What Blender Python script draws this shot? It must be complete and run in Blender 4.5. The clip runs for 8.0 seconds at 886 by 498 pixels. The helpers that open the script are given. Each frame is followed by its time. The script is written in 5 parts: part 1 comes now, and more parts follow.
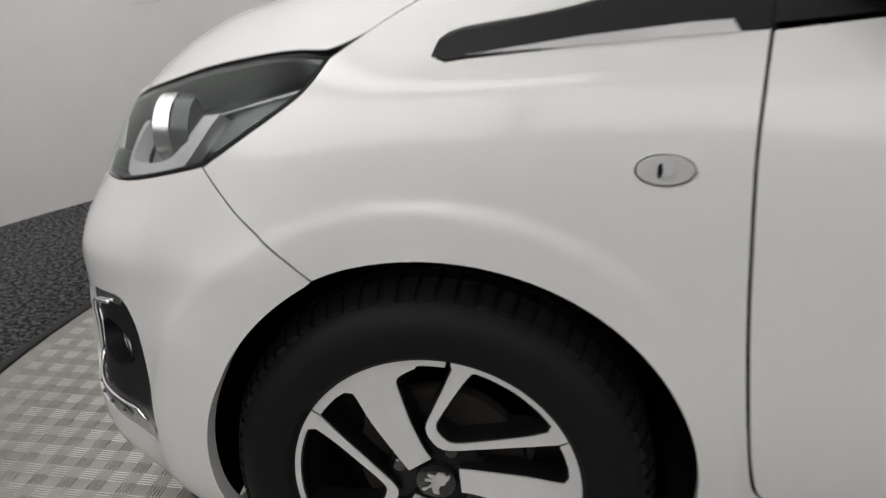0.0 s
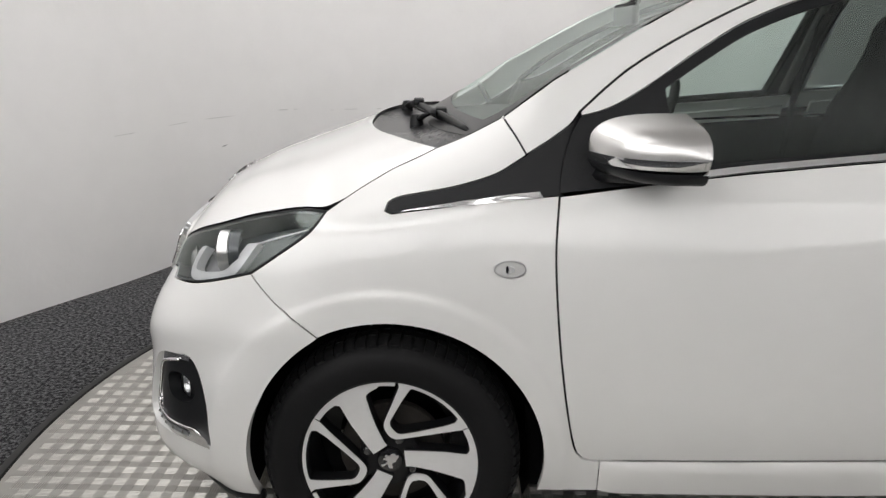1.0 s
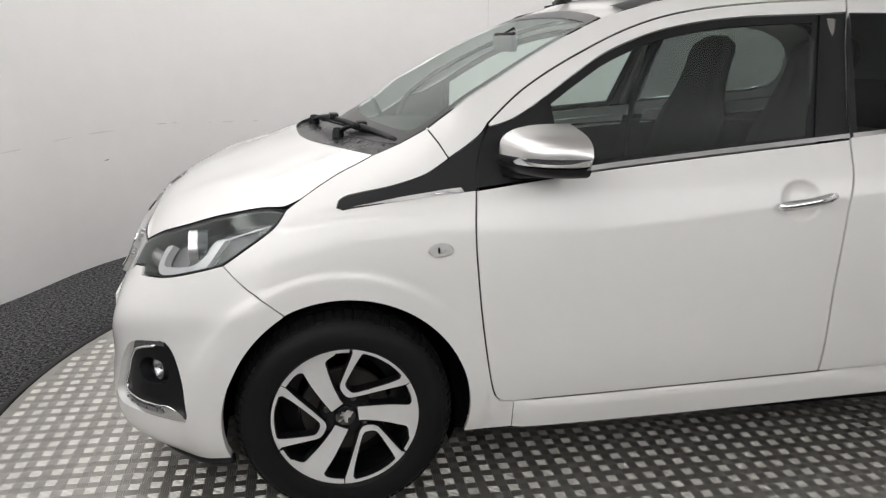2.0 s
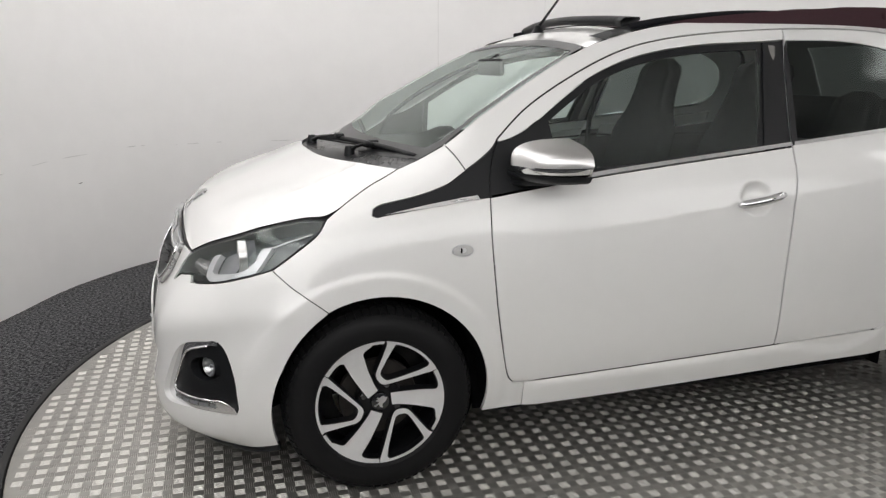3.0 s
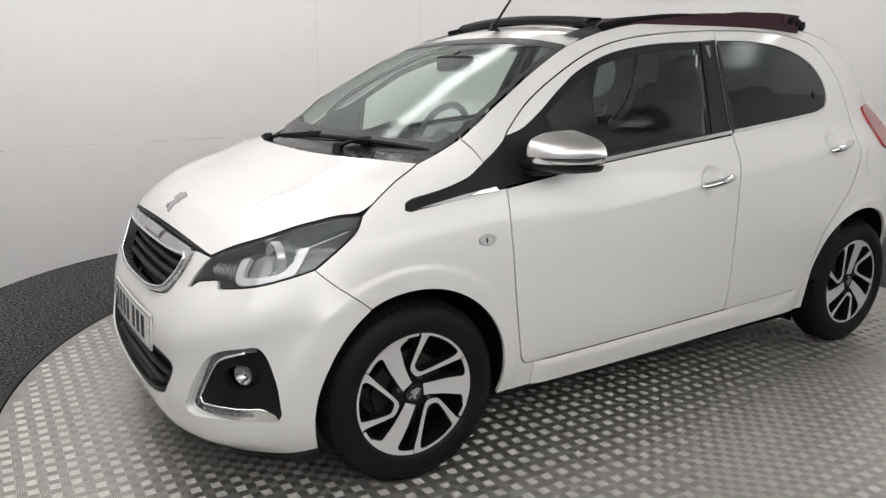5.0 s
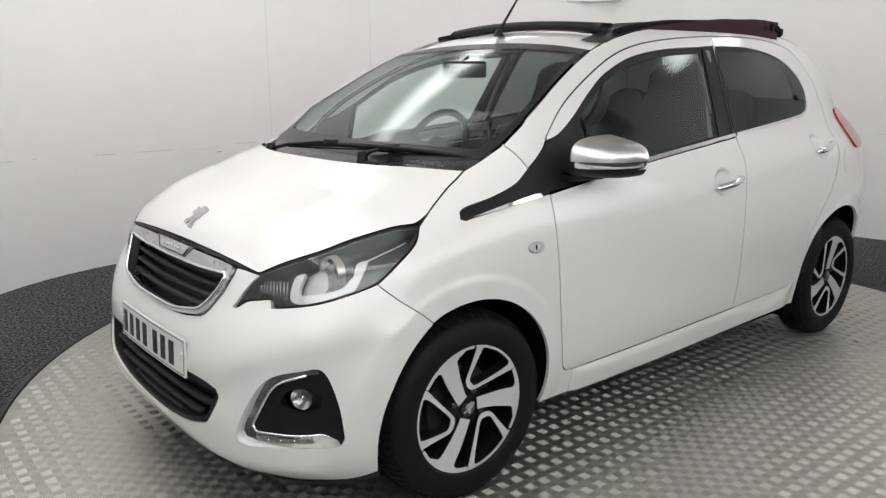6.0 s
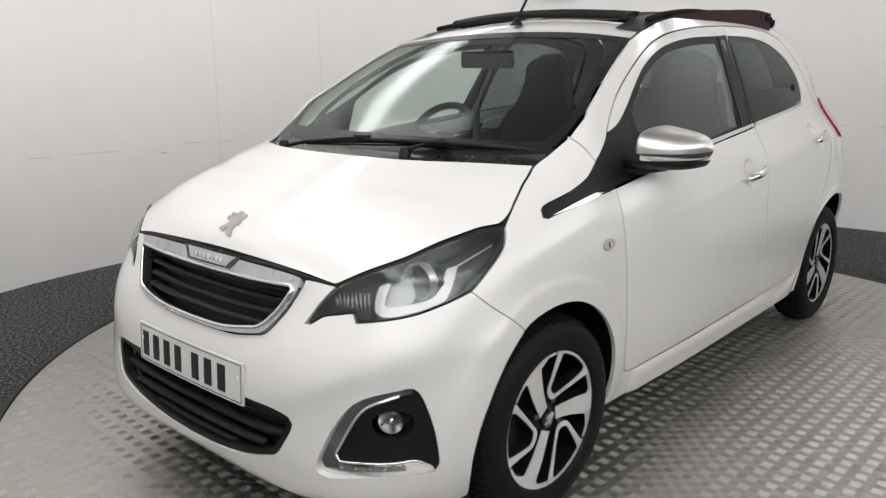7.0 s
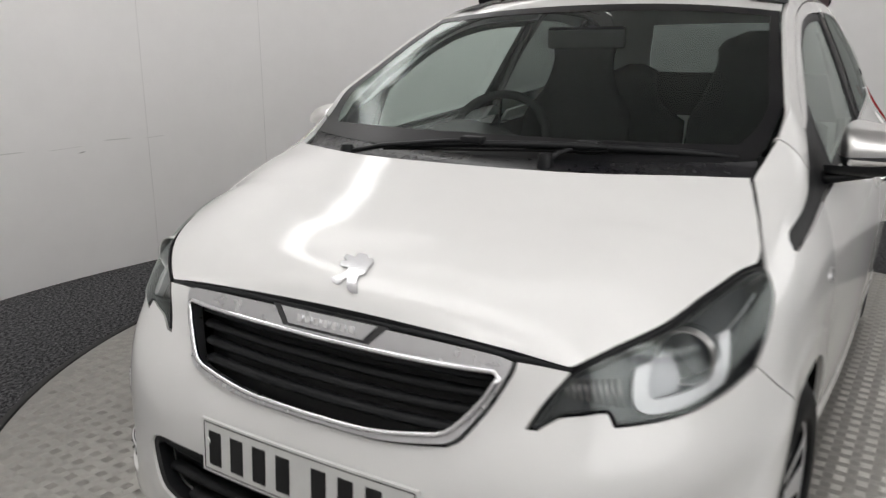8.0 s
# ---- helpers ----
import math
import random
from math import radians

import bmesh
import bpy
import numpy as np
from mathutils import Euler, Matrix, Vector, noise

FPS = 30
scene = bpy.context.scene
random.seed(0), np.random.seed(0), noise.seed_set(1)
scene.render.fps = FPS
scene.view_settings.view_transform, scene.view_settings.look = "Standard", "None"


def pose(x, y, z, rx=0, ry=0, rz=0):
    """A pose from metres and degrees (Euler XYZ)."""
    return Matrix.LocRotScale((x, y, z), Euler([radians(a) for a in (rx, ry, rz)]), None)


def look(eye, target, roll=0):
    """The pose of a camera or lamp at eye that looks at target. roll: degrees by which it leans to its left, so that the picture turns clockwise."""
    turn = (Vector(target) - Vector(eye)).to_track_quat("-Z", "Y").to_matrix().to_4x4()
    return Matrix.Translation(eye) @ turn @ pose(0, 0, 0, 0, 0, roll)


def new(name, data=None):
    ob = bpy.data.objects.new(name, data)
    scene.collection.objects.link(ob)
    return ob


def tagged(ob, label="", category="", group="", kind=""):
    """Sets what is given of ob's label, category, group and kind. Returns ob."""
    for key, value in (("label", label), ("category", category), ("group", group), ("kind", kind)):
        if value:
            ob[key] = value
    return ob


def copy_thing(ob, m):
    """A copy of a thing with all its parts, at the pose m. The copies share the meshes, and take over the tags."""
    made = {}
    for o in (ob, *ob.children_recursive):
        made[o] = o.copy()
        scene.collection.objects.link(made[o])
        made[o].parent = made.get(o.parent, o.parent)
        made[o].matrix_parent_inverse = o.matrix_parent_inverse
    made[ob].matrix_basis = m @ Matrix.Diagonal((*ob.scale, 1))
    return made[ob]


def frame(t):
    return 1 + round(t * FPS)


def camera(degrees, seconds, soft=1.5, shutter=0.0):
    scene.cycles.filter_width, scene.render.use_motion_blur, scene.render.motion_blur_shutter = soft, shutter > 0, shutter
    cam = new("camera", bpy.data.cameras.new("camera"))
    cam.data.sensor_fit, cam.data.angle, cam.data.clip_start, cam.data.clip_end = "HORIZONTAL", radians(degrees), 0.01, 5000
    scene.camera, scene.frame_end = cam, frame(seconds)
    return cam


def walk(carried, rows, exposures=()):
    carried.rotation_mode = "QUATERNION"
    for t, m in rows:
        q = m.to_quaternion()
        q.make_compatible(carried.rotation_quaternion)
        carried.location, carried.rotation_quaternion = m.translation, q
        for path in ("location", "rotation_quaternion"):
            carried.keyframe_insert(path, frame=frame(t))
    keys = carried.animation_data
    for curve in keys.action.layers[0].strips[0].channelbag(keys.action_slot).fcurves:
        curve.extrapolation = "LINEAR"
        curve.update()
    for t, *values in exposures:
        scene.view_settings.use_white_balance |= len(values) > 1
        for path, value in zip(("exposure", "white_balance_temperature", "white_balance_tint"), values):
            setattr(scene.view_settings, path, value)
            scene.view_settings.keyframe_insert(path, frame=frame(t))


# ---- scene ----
cam = camera(59.6, 8.0, 1.3, 0.3)
PATH = [
    (0, (0.111, -1.589, 0.972), (-0.101, 0.253, 0.222), 0.1),
    (0.5, (0.182, -1.928, 1.099), (0.017, -0.024, 0.511), 0.3),
    (1, (0.119, -2.277, 1.2), (0.119, -0.349, 0.667), 0.4),
    (1.5, (0.007, -2.53, 1.229), (0.199, -0.608, 0.712), 0.6),
    (1.7, (-0.049, -2.565, 1.235), (0.246, -0.655, 0.72), 0.7),
    (2.8, (-0.396, -2.835, 1.277), (0.141, -0.971, 0.79), -0.1),
    (3, (-0.477, -2.844, 1.273), (0.12, -0.994, 0.806), 0.0),
    (3.5, (-0.574, -2.926, 1.264), (0.133, -1.113, 0.802), -0.1),
    (4, (-0.742, -2.901, 1.255), (0.086, -1.137, 0.804), -0.3),
    (4.5, (-0.933, -2.776, 1.274), (0.011, -1.076, 0.805), -0.0),
    (6, (-1.419, -2.309, 1.255), (-0.161, -0.821, 0.805), -0.0),
    (6.5, (-1.559, -2.131, 1.254), (-0.207, -0.727, 0.805), -0.2),
    (7, (-1.656, -1.841, 1.229), (-0.206, -0.542, 0.773), -0.2),
    (7.5, (-1.743, -1.418, 1.25), (-0.185, -0.262, 0.762), -0.1),
    (8, (-1.593, -0.894, 1.221), (0.056, 0.124, 0.724), 0.0),
]
walk(cam, [(t, look(eye, target, roll)) for t, eye, target, roll in PATH],
     [(0, -0.22), (0.5, -0.02), (1.0, 0.05), (1.5, 0.10), (3.5, 0.08), (6.5, 0.10), (7.5, 0.10), (8, -0.20)])

# ---- world and light ----
world = bpy.data.worlds.new("world")
scene.world = world
world.use_nodes = True
world.node_tree.nodes["Background"].inputs["Color"].default_value = (0.9, 0.95, 1.0, 1)
world.node_tree.nodes["Background"].inputs["Strength"].default_value = 0.05


# ---- materials ----
def material(name, color, rough=0.5, metal=0.0, coat=0.0, spread=0.06, size=8.0, bump=0.0, bump_size=60.0, rough_spread=0.06, coat_rough=0.04, spec=0.5):
    """A surface with two scales of tone, uneven gloss and fine relief."""
    m = bpy.data.materials.new(name)
    m.use_nodes = True
    n, l = m.node_tree.nodes, m.node_tree.links
    b = n["Principled BSDF"]
    b.inputs["Roughness"].default_value, b.inputs["Metallic"].default_value = rough, metal
    b.inputs["Coat Weight"].default_value, b.inputs["Coat Roughness"].default_value = coat, coat_rough
    b.inputs["Specular IOR Level"].default_value = spec
    at = n.new("ShaderNodeTexCoord")
    big, fine = n.new("ShaderNodeTexNoise"), n.new("ShaderNodeTexNoise")
    big.inputs["Scale"].default_value, fine.inputs["Scale"].default_value = size * 0.25, size * 6
    big.inputs["Detail"].default_value, fine.inputs["Detail"].default_value = 4, 5
    both = n.new("ShaderNodeMath")
    both.operation = "ADD"
    for t in (big, fine):
        l.new(at.outputs["Object"], t.inputs["Vector"])
    l.new(big.outputs["Fac"], both.inputs[0]), l.new(fine.outputs["Fac"], both.inputs[1])
    ramp = n.new("ShaderNodeMapRange")
    ramp.inputs["From Min"].default_value, ramp.inputs["From Max"].default_value = 0.6, 1.4
    ramp.inputs["To Min"].default_value, ramp.inputs["To Max"].default_value = 1 - spread, 1 + spread
    l.new(both.outputs[0], ramp.inputs["Value"])
    tone = n.new("ShaderNodeMix")
    tone.data_type, tone.blend_type = "RGBA", "MULTIPLY"
    tone.inputs["Factor"].default_value = 1
    tone.inputs["A"].default_value = (*color, 1)
    l.new(ramp.outputs["Result"], tone.inputs["B"])
    l.new(tone.outputs["Result"], b.inputs["Base Color"])
    gloss = n.new("ShaderNodeMapRange")
    gloss.inputs["From Min"].default_value, gloss.inputs["From Max"].default_value = 0.6, 1.4
    gloss.inputs["To Min"].default_value, gloss.inputs["To Max"].default_value = max(rough * (1 - rough_spread), 0.01), min(rough * (1 + rough_spread), 1)
    l.new(both.outputs[0], gloss.inputs["Value"]), l.new(gloss.outputs["Result"], b.inputs["Roughness"])
    if bump:
        rel, grain = n.new("ShaderNodeBump"), n.new("ShaderNodeTexNoise")
        grain.inputs["Scale"].default_value, grain.inputs["Detail"].default_value = bump_size, 6
        rel.inputs["Strength"].default_value, rel.inputs["Distance"].default_value = 1.0, bump
        l.new(at.outputs["Object"], grain.inputs["Vector"])
        l.new(grain.outputs["Fac"], rel.inputs["Height"]), l.new(rel.outputs["Normal"], b.inputs["Normal"])
    return m


def glass(name, color, rough=0.0, gloss=1.0):
    """A thin pane: sees straight through, tinted, with a reflection that grows at flat angles."""
    m = bpy.data.materials.new(name)
    m.use_nodes = True
    n, l = m.node_tree.nodes, m.node_tree.links
    n.remove(n["Principled BSDF"])
    clear, shine, mix = n.new("ShaderNodeBsdfTransparent"), n.new("ShaderNodeBsdfGlossy"), n.new("ShaderNodeMixShader")
    facing, power, share = n.new("ShaderNodeLayerWeight"), n.new("ShaderNodeMath"), n.new("ShaderNodeMath")
    facing.inputs["Blend"].default_value = 0.5
    power.operation, share.operation = "POWER", "MULTIPLY_ADD"
    power.inputs[1].default_value = 3.6
    share.inputs[1].default_value, share.inputs[2].default_value = 0.85 * gloss, 0.075 * gloss
    clear.inputs["Color"].default_value = (*color, 1)
    shine.inputs["Roughness"].default_value = rough
    shine.inputs["Color"].default_value = (0.92, 1.0, 0.97, 1)
    l.new(facing.outputs["Facing"], power.inputs[0]), l.new(power.outputs[0], share.inputs[0])
    l.new(share.outputs[0], mix.inputs[0]), l.new(clear.outputs[0], mix.inputs[1]), l.new(shine.outputs[0], mix.inputs[2])
    l.new(mix.outputs[0], n["Material Output"].inputs["Surface"])
    return m


def glow(name, color, strength):
    m = bpy.data.materials.new(name)
    m.use_nodes = True
    b = m.node_tree.nodes["Principled BSDF"]
    b.inputs["Base Color"].default_value = (*color, 1)
    b.inputs["Emission Color"].default_value, b.inputs["Emission Strength"].default_value = (*color, 1), strength
    return m


PAINT = material("pearl_white_paint", (0.75, 0.745, 0.73), 0.36, 0.0, 1.0, 0.015, 3.0, coat_rough=0.09)
CHROME = material("chrome", (0.78, 0.78, 0.79), 0.09, 1.0, 0, 0.02)
REFLECTOR = material("dull_reflector", (0.30, 0.30, 0.31), 0.35, 0.55, 0, 0.05)
CAP = material("brushed_chrome_cap", (0.72, 0.71, 0.70), 0.34, 1.0, 0, 0.02)
SATIN = material("satin_chrome", (0.62, 0.62, 0.63), 0.28, 1.0, 0, 0.03)
BLACK = material("black_plastic", (0.0065, 0.007, 0.008), 0.48, 0, 0, 0.12, 10, 0.0004, 400, spec=0.28)
GLOSS_BLACK = material("gloss_black", (0.012, 0.012, 0.014), 0.12, 0, 0.6, 0.05)
LINER = material("wheel_arch_felt", (0.004, 0.004, 0.0045), 0.95, 0, 0, 0.2, 12, 0.001, 200, spec=0.08)
RUBBER = material("tyre_rubber", (0.006, 0.006, 0.0065), 0.62, 0, 0, 0.18, 14, 0.0004, 160, spec=0.20)
ALLOY = material("machined_alloy", (0.78, 0.78, 0.79), 0.36, 0.6, 0.2, 0.04)
ALLOY_BLACK = material("black_alloy", (0.007, 0.007, 0.008), 0.35, 0.0, 0.08, 0.08, spec=0.2)
DISC = material("brake_iron", (0.045, 0.040, 0.036), 0.6, 0.5, 0, 0.25)
SCREEN = glass("windscreen_glass", (0.88, 0.95, 0.92), 0.10, 0.60)
PANE = glass("side_glass", (0.74, 0.82, 0.79), 0.085, 0.85)
PRIVACY = glass("privacy_glass", (0.17, 0.19, 0.185), 0.13, 0.45)
LENS = glass("clear_lens", (0.93, 0.94, 0.95), 0.12, 0.75)
EMBLEM = material("emblem_metal", (0.46, 0.46, 0.47), 0.22, 1.0, 0, 0.04)
FRIT = material("printed_black_border", (0.008, 0.008, 0.009), 0.3, 0, 0, 0.05, spec=0.25)
GUIDE = material("frosted_light_guide", (0.60, 0.60, 0.60), 0.3, 0.2, 0.4, 0.03)
FACET = material("clear_facets", (0.34, 0.33, 0.32), 0.25, 0.6, 0.2, 0.1)
GLOSS_TRIM = material("satin_black_cowl", (0.010, 0.010, 0.012), 0.28, 0, 0.1, 0.1, 10, 0.0003, 300, spec=0.3)
RED = material("red_lens", (0.35, 0.012, 0.015), 0.1, 0, 1.0, 0.05)
LAMP_DARK = material("lamp_housing", (0.045, 0.05, 0.055), 0.3, 0.2, 0.3, 0.08)
CABIN = material("cabin_plastic", (0.007, 0.007, 0.0075), 0.6, 0, 0, 0.1, 9, 0.0004, 300, spec=0.15)
CLOTH = material("seat_cloth", (0.006, 0.006, 0.0065), 0.95, 0, 0, 0.15, 20, 0.0008, 500, spec=0.05)
CANVAS = material("burgundy_canvas", (0.040, 0.013, 0.018), 0.9, 0, 0, 0.15, 16, 0.0008, 500)
CANVAS_DARK = material("black_canvas", (0.008, 0.008, 0.010), 0.85, 0, 0, 0.15, 16, 0.0008, 500, spec=0.15)
PLATE = material("plate_white", (0.74, 0.74, 0.72), 0.35, 0, 0.3, 0.03)
INK = material("plate_ink", (0.012, 0.012, 0.012), 0.4)
WALL = material("white_wall_paint", (0.87, 0.859, 0.851), 0.75, 0, 0, 0.025, 1.2, 0.0008, 30)
CEILING = material("white_ceiling", (0.72, 0.71, 0.70), 0.9, 0, 0, 0.02, 2)
CARPET = material("grey_carpet", (0.045, 0.046, 0.051), 1.0, 0, 0, 0.5, 45, 0.0025, 700, spec=0.1)
# light flecks in the pile
n, l = CARPET.node_tree.nodes, CARPET.node_tree.links
fleck, step_up, mixed = n.new("ShaderNodeTexNoise"), n.new("ShaderNodeMapRange"), n.new("ShaderNodeMix")
fleck.inputs["Scale"].default_value, fleck.inputs["Detail"].default_value, fleck.inputs["Roughness"].default_value = 70, 3, 0.8
step_up.inputs["From Min"].default_value, step_up.inputs["From Max"].default_value = 0.44, 0.64
mixed.data_type = "RGBA"
mixed.inputs["A"].default_value, mixed.inputs["B"].default_value = (0.025, 0.025, 0.027, 1), (0.20, 0.200, 0.206, 1)
l.new(n["Texture Coordinate"].outputs["Object"], fleck.inputs["Vector"])
l.new(fleck.outputs["Fac"], step_up.inputs["Value"]), l.new(step_up.outputs["Result"], mixed.inputs["Factor"])
l.new(mixed.outputs["Result"], n["Principled BSDF"].inputs["Base Color"])
REPEATER = material("frosted_repeater", (0.52, 0.52, 0.51), 0.25, 0, 0.6, 0.1)
EDGING = material("black_rubber_edging", (0.008, 0.008, 0.008), 0.6, 0, 0, 0.1)
TREAD = material("aluminium_tread_plate", (0.40, 0.391, 0.364), 0.40, 0.82, 0, 0.16, 3, 0.0006, 60, 0.25)
# same metal as the plate, the bars' sheen put in as lighter colour
BAR = material("lightened_tread_bar", (0.51, 0.499, 0.468), 0.38, 0.84, 0, 0.12, 4, 0.0003, 90, 0.25)
TUBE = glow("light_panel", (1.0, 0.987, 0.980), 4.35)
# glow of the unseen ceiling panels added as fill light
FILL_PANEL = glow("soft_fill_panel", (1.0, 0.987, 0.980), 1.2)
# glow of the added fill bands; no window is known there
FILL_GLOW = glow("fill_glow_bright", (1.0, 0.99, 0.985), 2.0)
FILL_DIM = glow("fill_glow_dim", (1.0, 0.99, 0.985), 1.65)
SCUFF = material("wall_scuff", (0.70, 0.69, 0.68), 0.8, 0, 0, 0.25, 30)
SCUFF_DARK = material("dark_wall_scuff", (0.34, 0.33, 0.33), 0.8, 0, 0, 0.3, 30)
PAPER = material("notice_paper", (0.86, 0.86, 0.85), 0.6, 0, 0, 0.02)
DARK_WALL = material("dark_grey_wall", (0.10, 0.10, 0.105), 0.85, 0, 0, 0.1, 2, 0.001, 40)


# ---- building helpers ----
def thing(name, label, category, group="", kind="", at=(0, 0, 0)):
    ob = new(name)
    ob.location = at
    return tagged(ob, label, category, group, kind)


def part(name, verts, faces, mat, parent=None, label="", smooth=True):
    """One mesh object, as a part of its parent."""
    me = bpy.data.meshes.new(name)
    me.from_pydata([tuple(v) for v in verts], [], [tuple(f) for f in faces])
    me.materials.append(mat)
    if smooth:
        me.shade_smooth()
    me.update()
    ob = new(name, me)
    ob.parent = parent
    return tagged(ob, label)


def from_bm(name, bm, mat, parent=None, label="", smooth=False, sharp=40):
    me = bpy.data.meshes.new(name)
    bm.to_mesh(me)
    bm.free()
    me.materials.append(mat)
    if smooth:
        me.shade_smooth()
        me.set_sharp_from_angle(angle=radians(sharp))
    ob = new(name, me)
    ob.parent = parent
    return tagged(ob, label)


def block(name, size, at, mat, parent=None, bevel=0.004, label="", turn=None, segments=2):
    """A box with rounded edges."""
    bm = bmesh.new()
    bmesh.ops.create_cube(bm, size=1)
    bmesh.ops.scale(bm, vec=size, verts=bm.verts)
    if bevel:
        bmesh.ops.bevel(bm, geom=bm.edges[:], offset=min(bevel, min(size) * 0.45), segments=segments, affect="EDGES", profile=0.5)
    if turn:
        bmesh.ops.transform(bm, matrix=turn, verts=bm.verts)
    bmesh.ops.translate(bm, vec=at, verts=bm.verts)
    return from_bm(name, bm, mat, parent, label, True)


def sweep(name, pts, radius, mat, parent=None, label="", sides=8, closed=False, flat=1.0):
    """A rod along points, its section a circle flattened by flat; radius may be a list."""
    pts = [Vector(p) for p in pts]
    n = len(pts)
    verts, faces = [], []
    for i, p in enumerate(pts):
        a = pts[(i - 1) % n] if closed or i else p
        b = pts[(i + 1) % n] if closed or i < n - 1 else p
        d = (b - a).normalized()
        side = d.cross((0, 0, 1))
        side = side.normalized() if side.length > 1e-4 else Vector((1, 0, 0))
        up = side.cross(d)
        r = radius[i] if isinstance(radius, (list, tuple)) else radius
        for k in range(sides):
            g = 2 * math.pi * k / sides
            verts.append(p + side * (r * math.cos(g)) + up * (r * flat * math.sin(g)))
    for i in range(n if closed else n - 1):
        for k in range(sides):
            j, q = (i + 1) % n, (k + 1) % sides
            faces.append((i * sides + k, i * sides + q, j * sides + q, j * sides + k))
    if not closed:
        faces.append(tuple(range(sides))[::-1])
        faces.append(tuple((n - 1) * sides + k for k in range(sides)))
    return part(name, verts, faces, mat, parent, label)


def spin(name, profile, mat, parent=None, label="", steps=64, axis="y", at=(0, 0, 0), closed=False):
    """A body of revolution about the y axis; profile: (radius, along)."""
    verts, faces = [], []
    m = len(profile)
    for k in range(steps):
        g = 2 * math.pi * k / steps
        for r, a in profile:
            v = (r * math.cos(g), a, r * math.sin(g)) if axis == "y" else ((r * math.cos(g), r * math.sin(g), a) if axis == "z" else (a, r * math.cos(g), r * math.sin(g)))
            verts.append(tuple(v[i] + at[i] for i in range(3)))
    for k in range(steps):
        q = (k + 1) % steps
        for i in range(m if closed else m - 1):
            j = (i + 1) % m
            faces.append((k * m + i, q * m + i, q * m + j, k * m + j))
    ob = part(name, verts, faces, mat, parent, label)
    ob.data.set_sharp_from_angle(angle=radians(35))
    return ob


def curve(pts, step=0.012, closed=False, tight=0.5):
    """Points along a smooth line through pts."""
    pts = [Vector(p) for p in pts]
    out, n = [], len(pts)
    for i in range(n if closed else n - 1):
        p1, p2 = pts[i], pts[(i + 1) % n]
        p0 = pts[i - 1] if closed or i else p1
        p3 = pts[(i + 2) % n] if closed or i < n - 2 else p2
        k = max(1, int((p2 - p1).length / step))
        for j in range(k):
            s = j / k
            m1, m2 = (p2 - p0) * tight, (p3 - p1) * tight
            lim = (p2 - p1).length * 1.2
            for m in (m1, m2):
                if m.length > lim:
                    m.length = lim
            out.append((2 * s**3 - 3 * s**2 + 1) * p1 + (s**3 - 2 * s**2 + s) * m1 + (3 * s**2 - 2 * s**3) * p2 + (s**3 - s**2) * m2)
    if not closed:
        out.append(pts[-1])
    return [tuple(p) for p in out]


def ring(*lines):
    """A closed outline out of lines that meet end to end."""
    out = []
    for line in lines:
        for p in line:
            if not out or math.hypot(p[0] - out[-1][0], p[1] - out[-1][1]) > 0.003:
                out.append(tuple(p))
    while math.hypot(out[0][0] - out[-1][0], out[0][1] - out[-1][1]) < 0.003:
        out.pop()
    return out


def area(poly):
    return 0.5 * sum(a[0] * b[1] - b[0] * a[1] for a, b in zip(poly, poly[1:] + poly[:1]))


def inset(poly, d):
    """The outline moved inwards by d."""
    if area(poly) < 0:
        poly = poly[::-1]
    out, n = [], len(poly)
    for i in range(n):
        a, p, b = Vector(poly[i - 1]), Vector(poly[i]), Vector(poly[(i + 1) % n])
        e, f = (p - a).normalized(), (b - p).normalized()
        v = Vector((-e.y - f.y, e.x + f.x))
        v = v / max(v.length_squared / 2, 0.35) if v.length > 1e-6 else Vector((-e.y, e.x))
        out.append(tuple(p + v * d))
    return out


def within(px, py, poly):
    inn = np.zeros(len(px), bool)
    for (x0, y0), (x1, y1) in zip(poly, poly[1:] + poly[:1]):
        if y0 != y1:
            inn ^= ((y0 > py) != (y1 > py)) & (px < (x1 - x0) * (py - y0) / (y1 - y0) + x0)
    return inn


def away(px, py, poly, d):
    """Which points lie further than d from the outline."""
    ok = np.ones(len(px), bool)
    for (x0, y0), (x1, y1) in zip(poly, poly[1:] + poly[:1]):
        dx, dy = x1 - x0, y1 - y0
        s = np.clip(((px - x0) * dx + (py - y0) * dy) / max(dx * dx + dy * dy, 1e-12), 0, 1)
        ok &= np.hypot(px - x0 - s * dx, py - y0 - s * dy) > d
    return ok


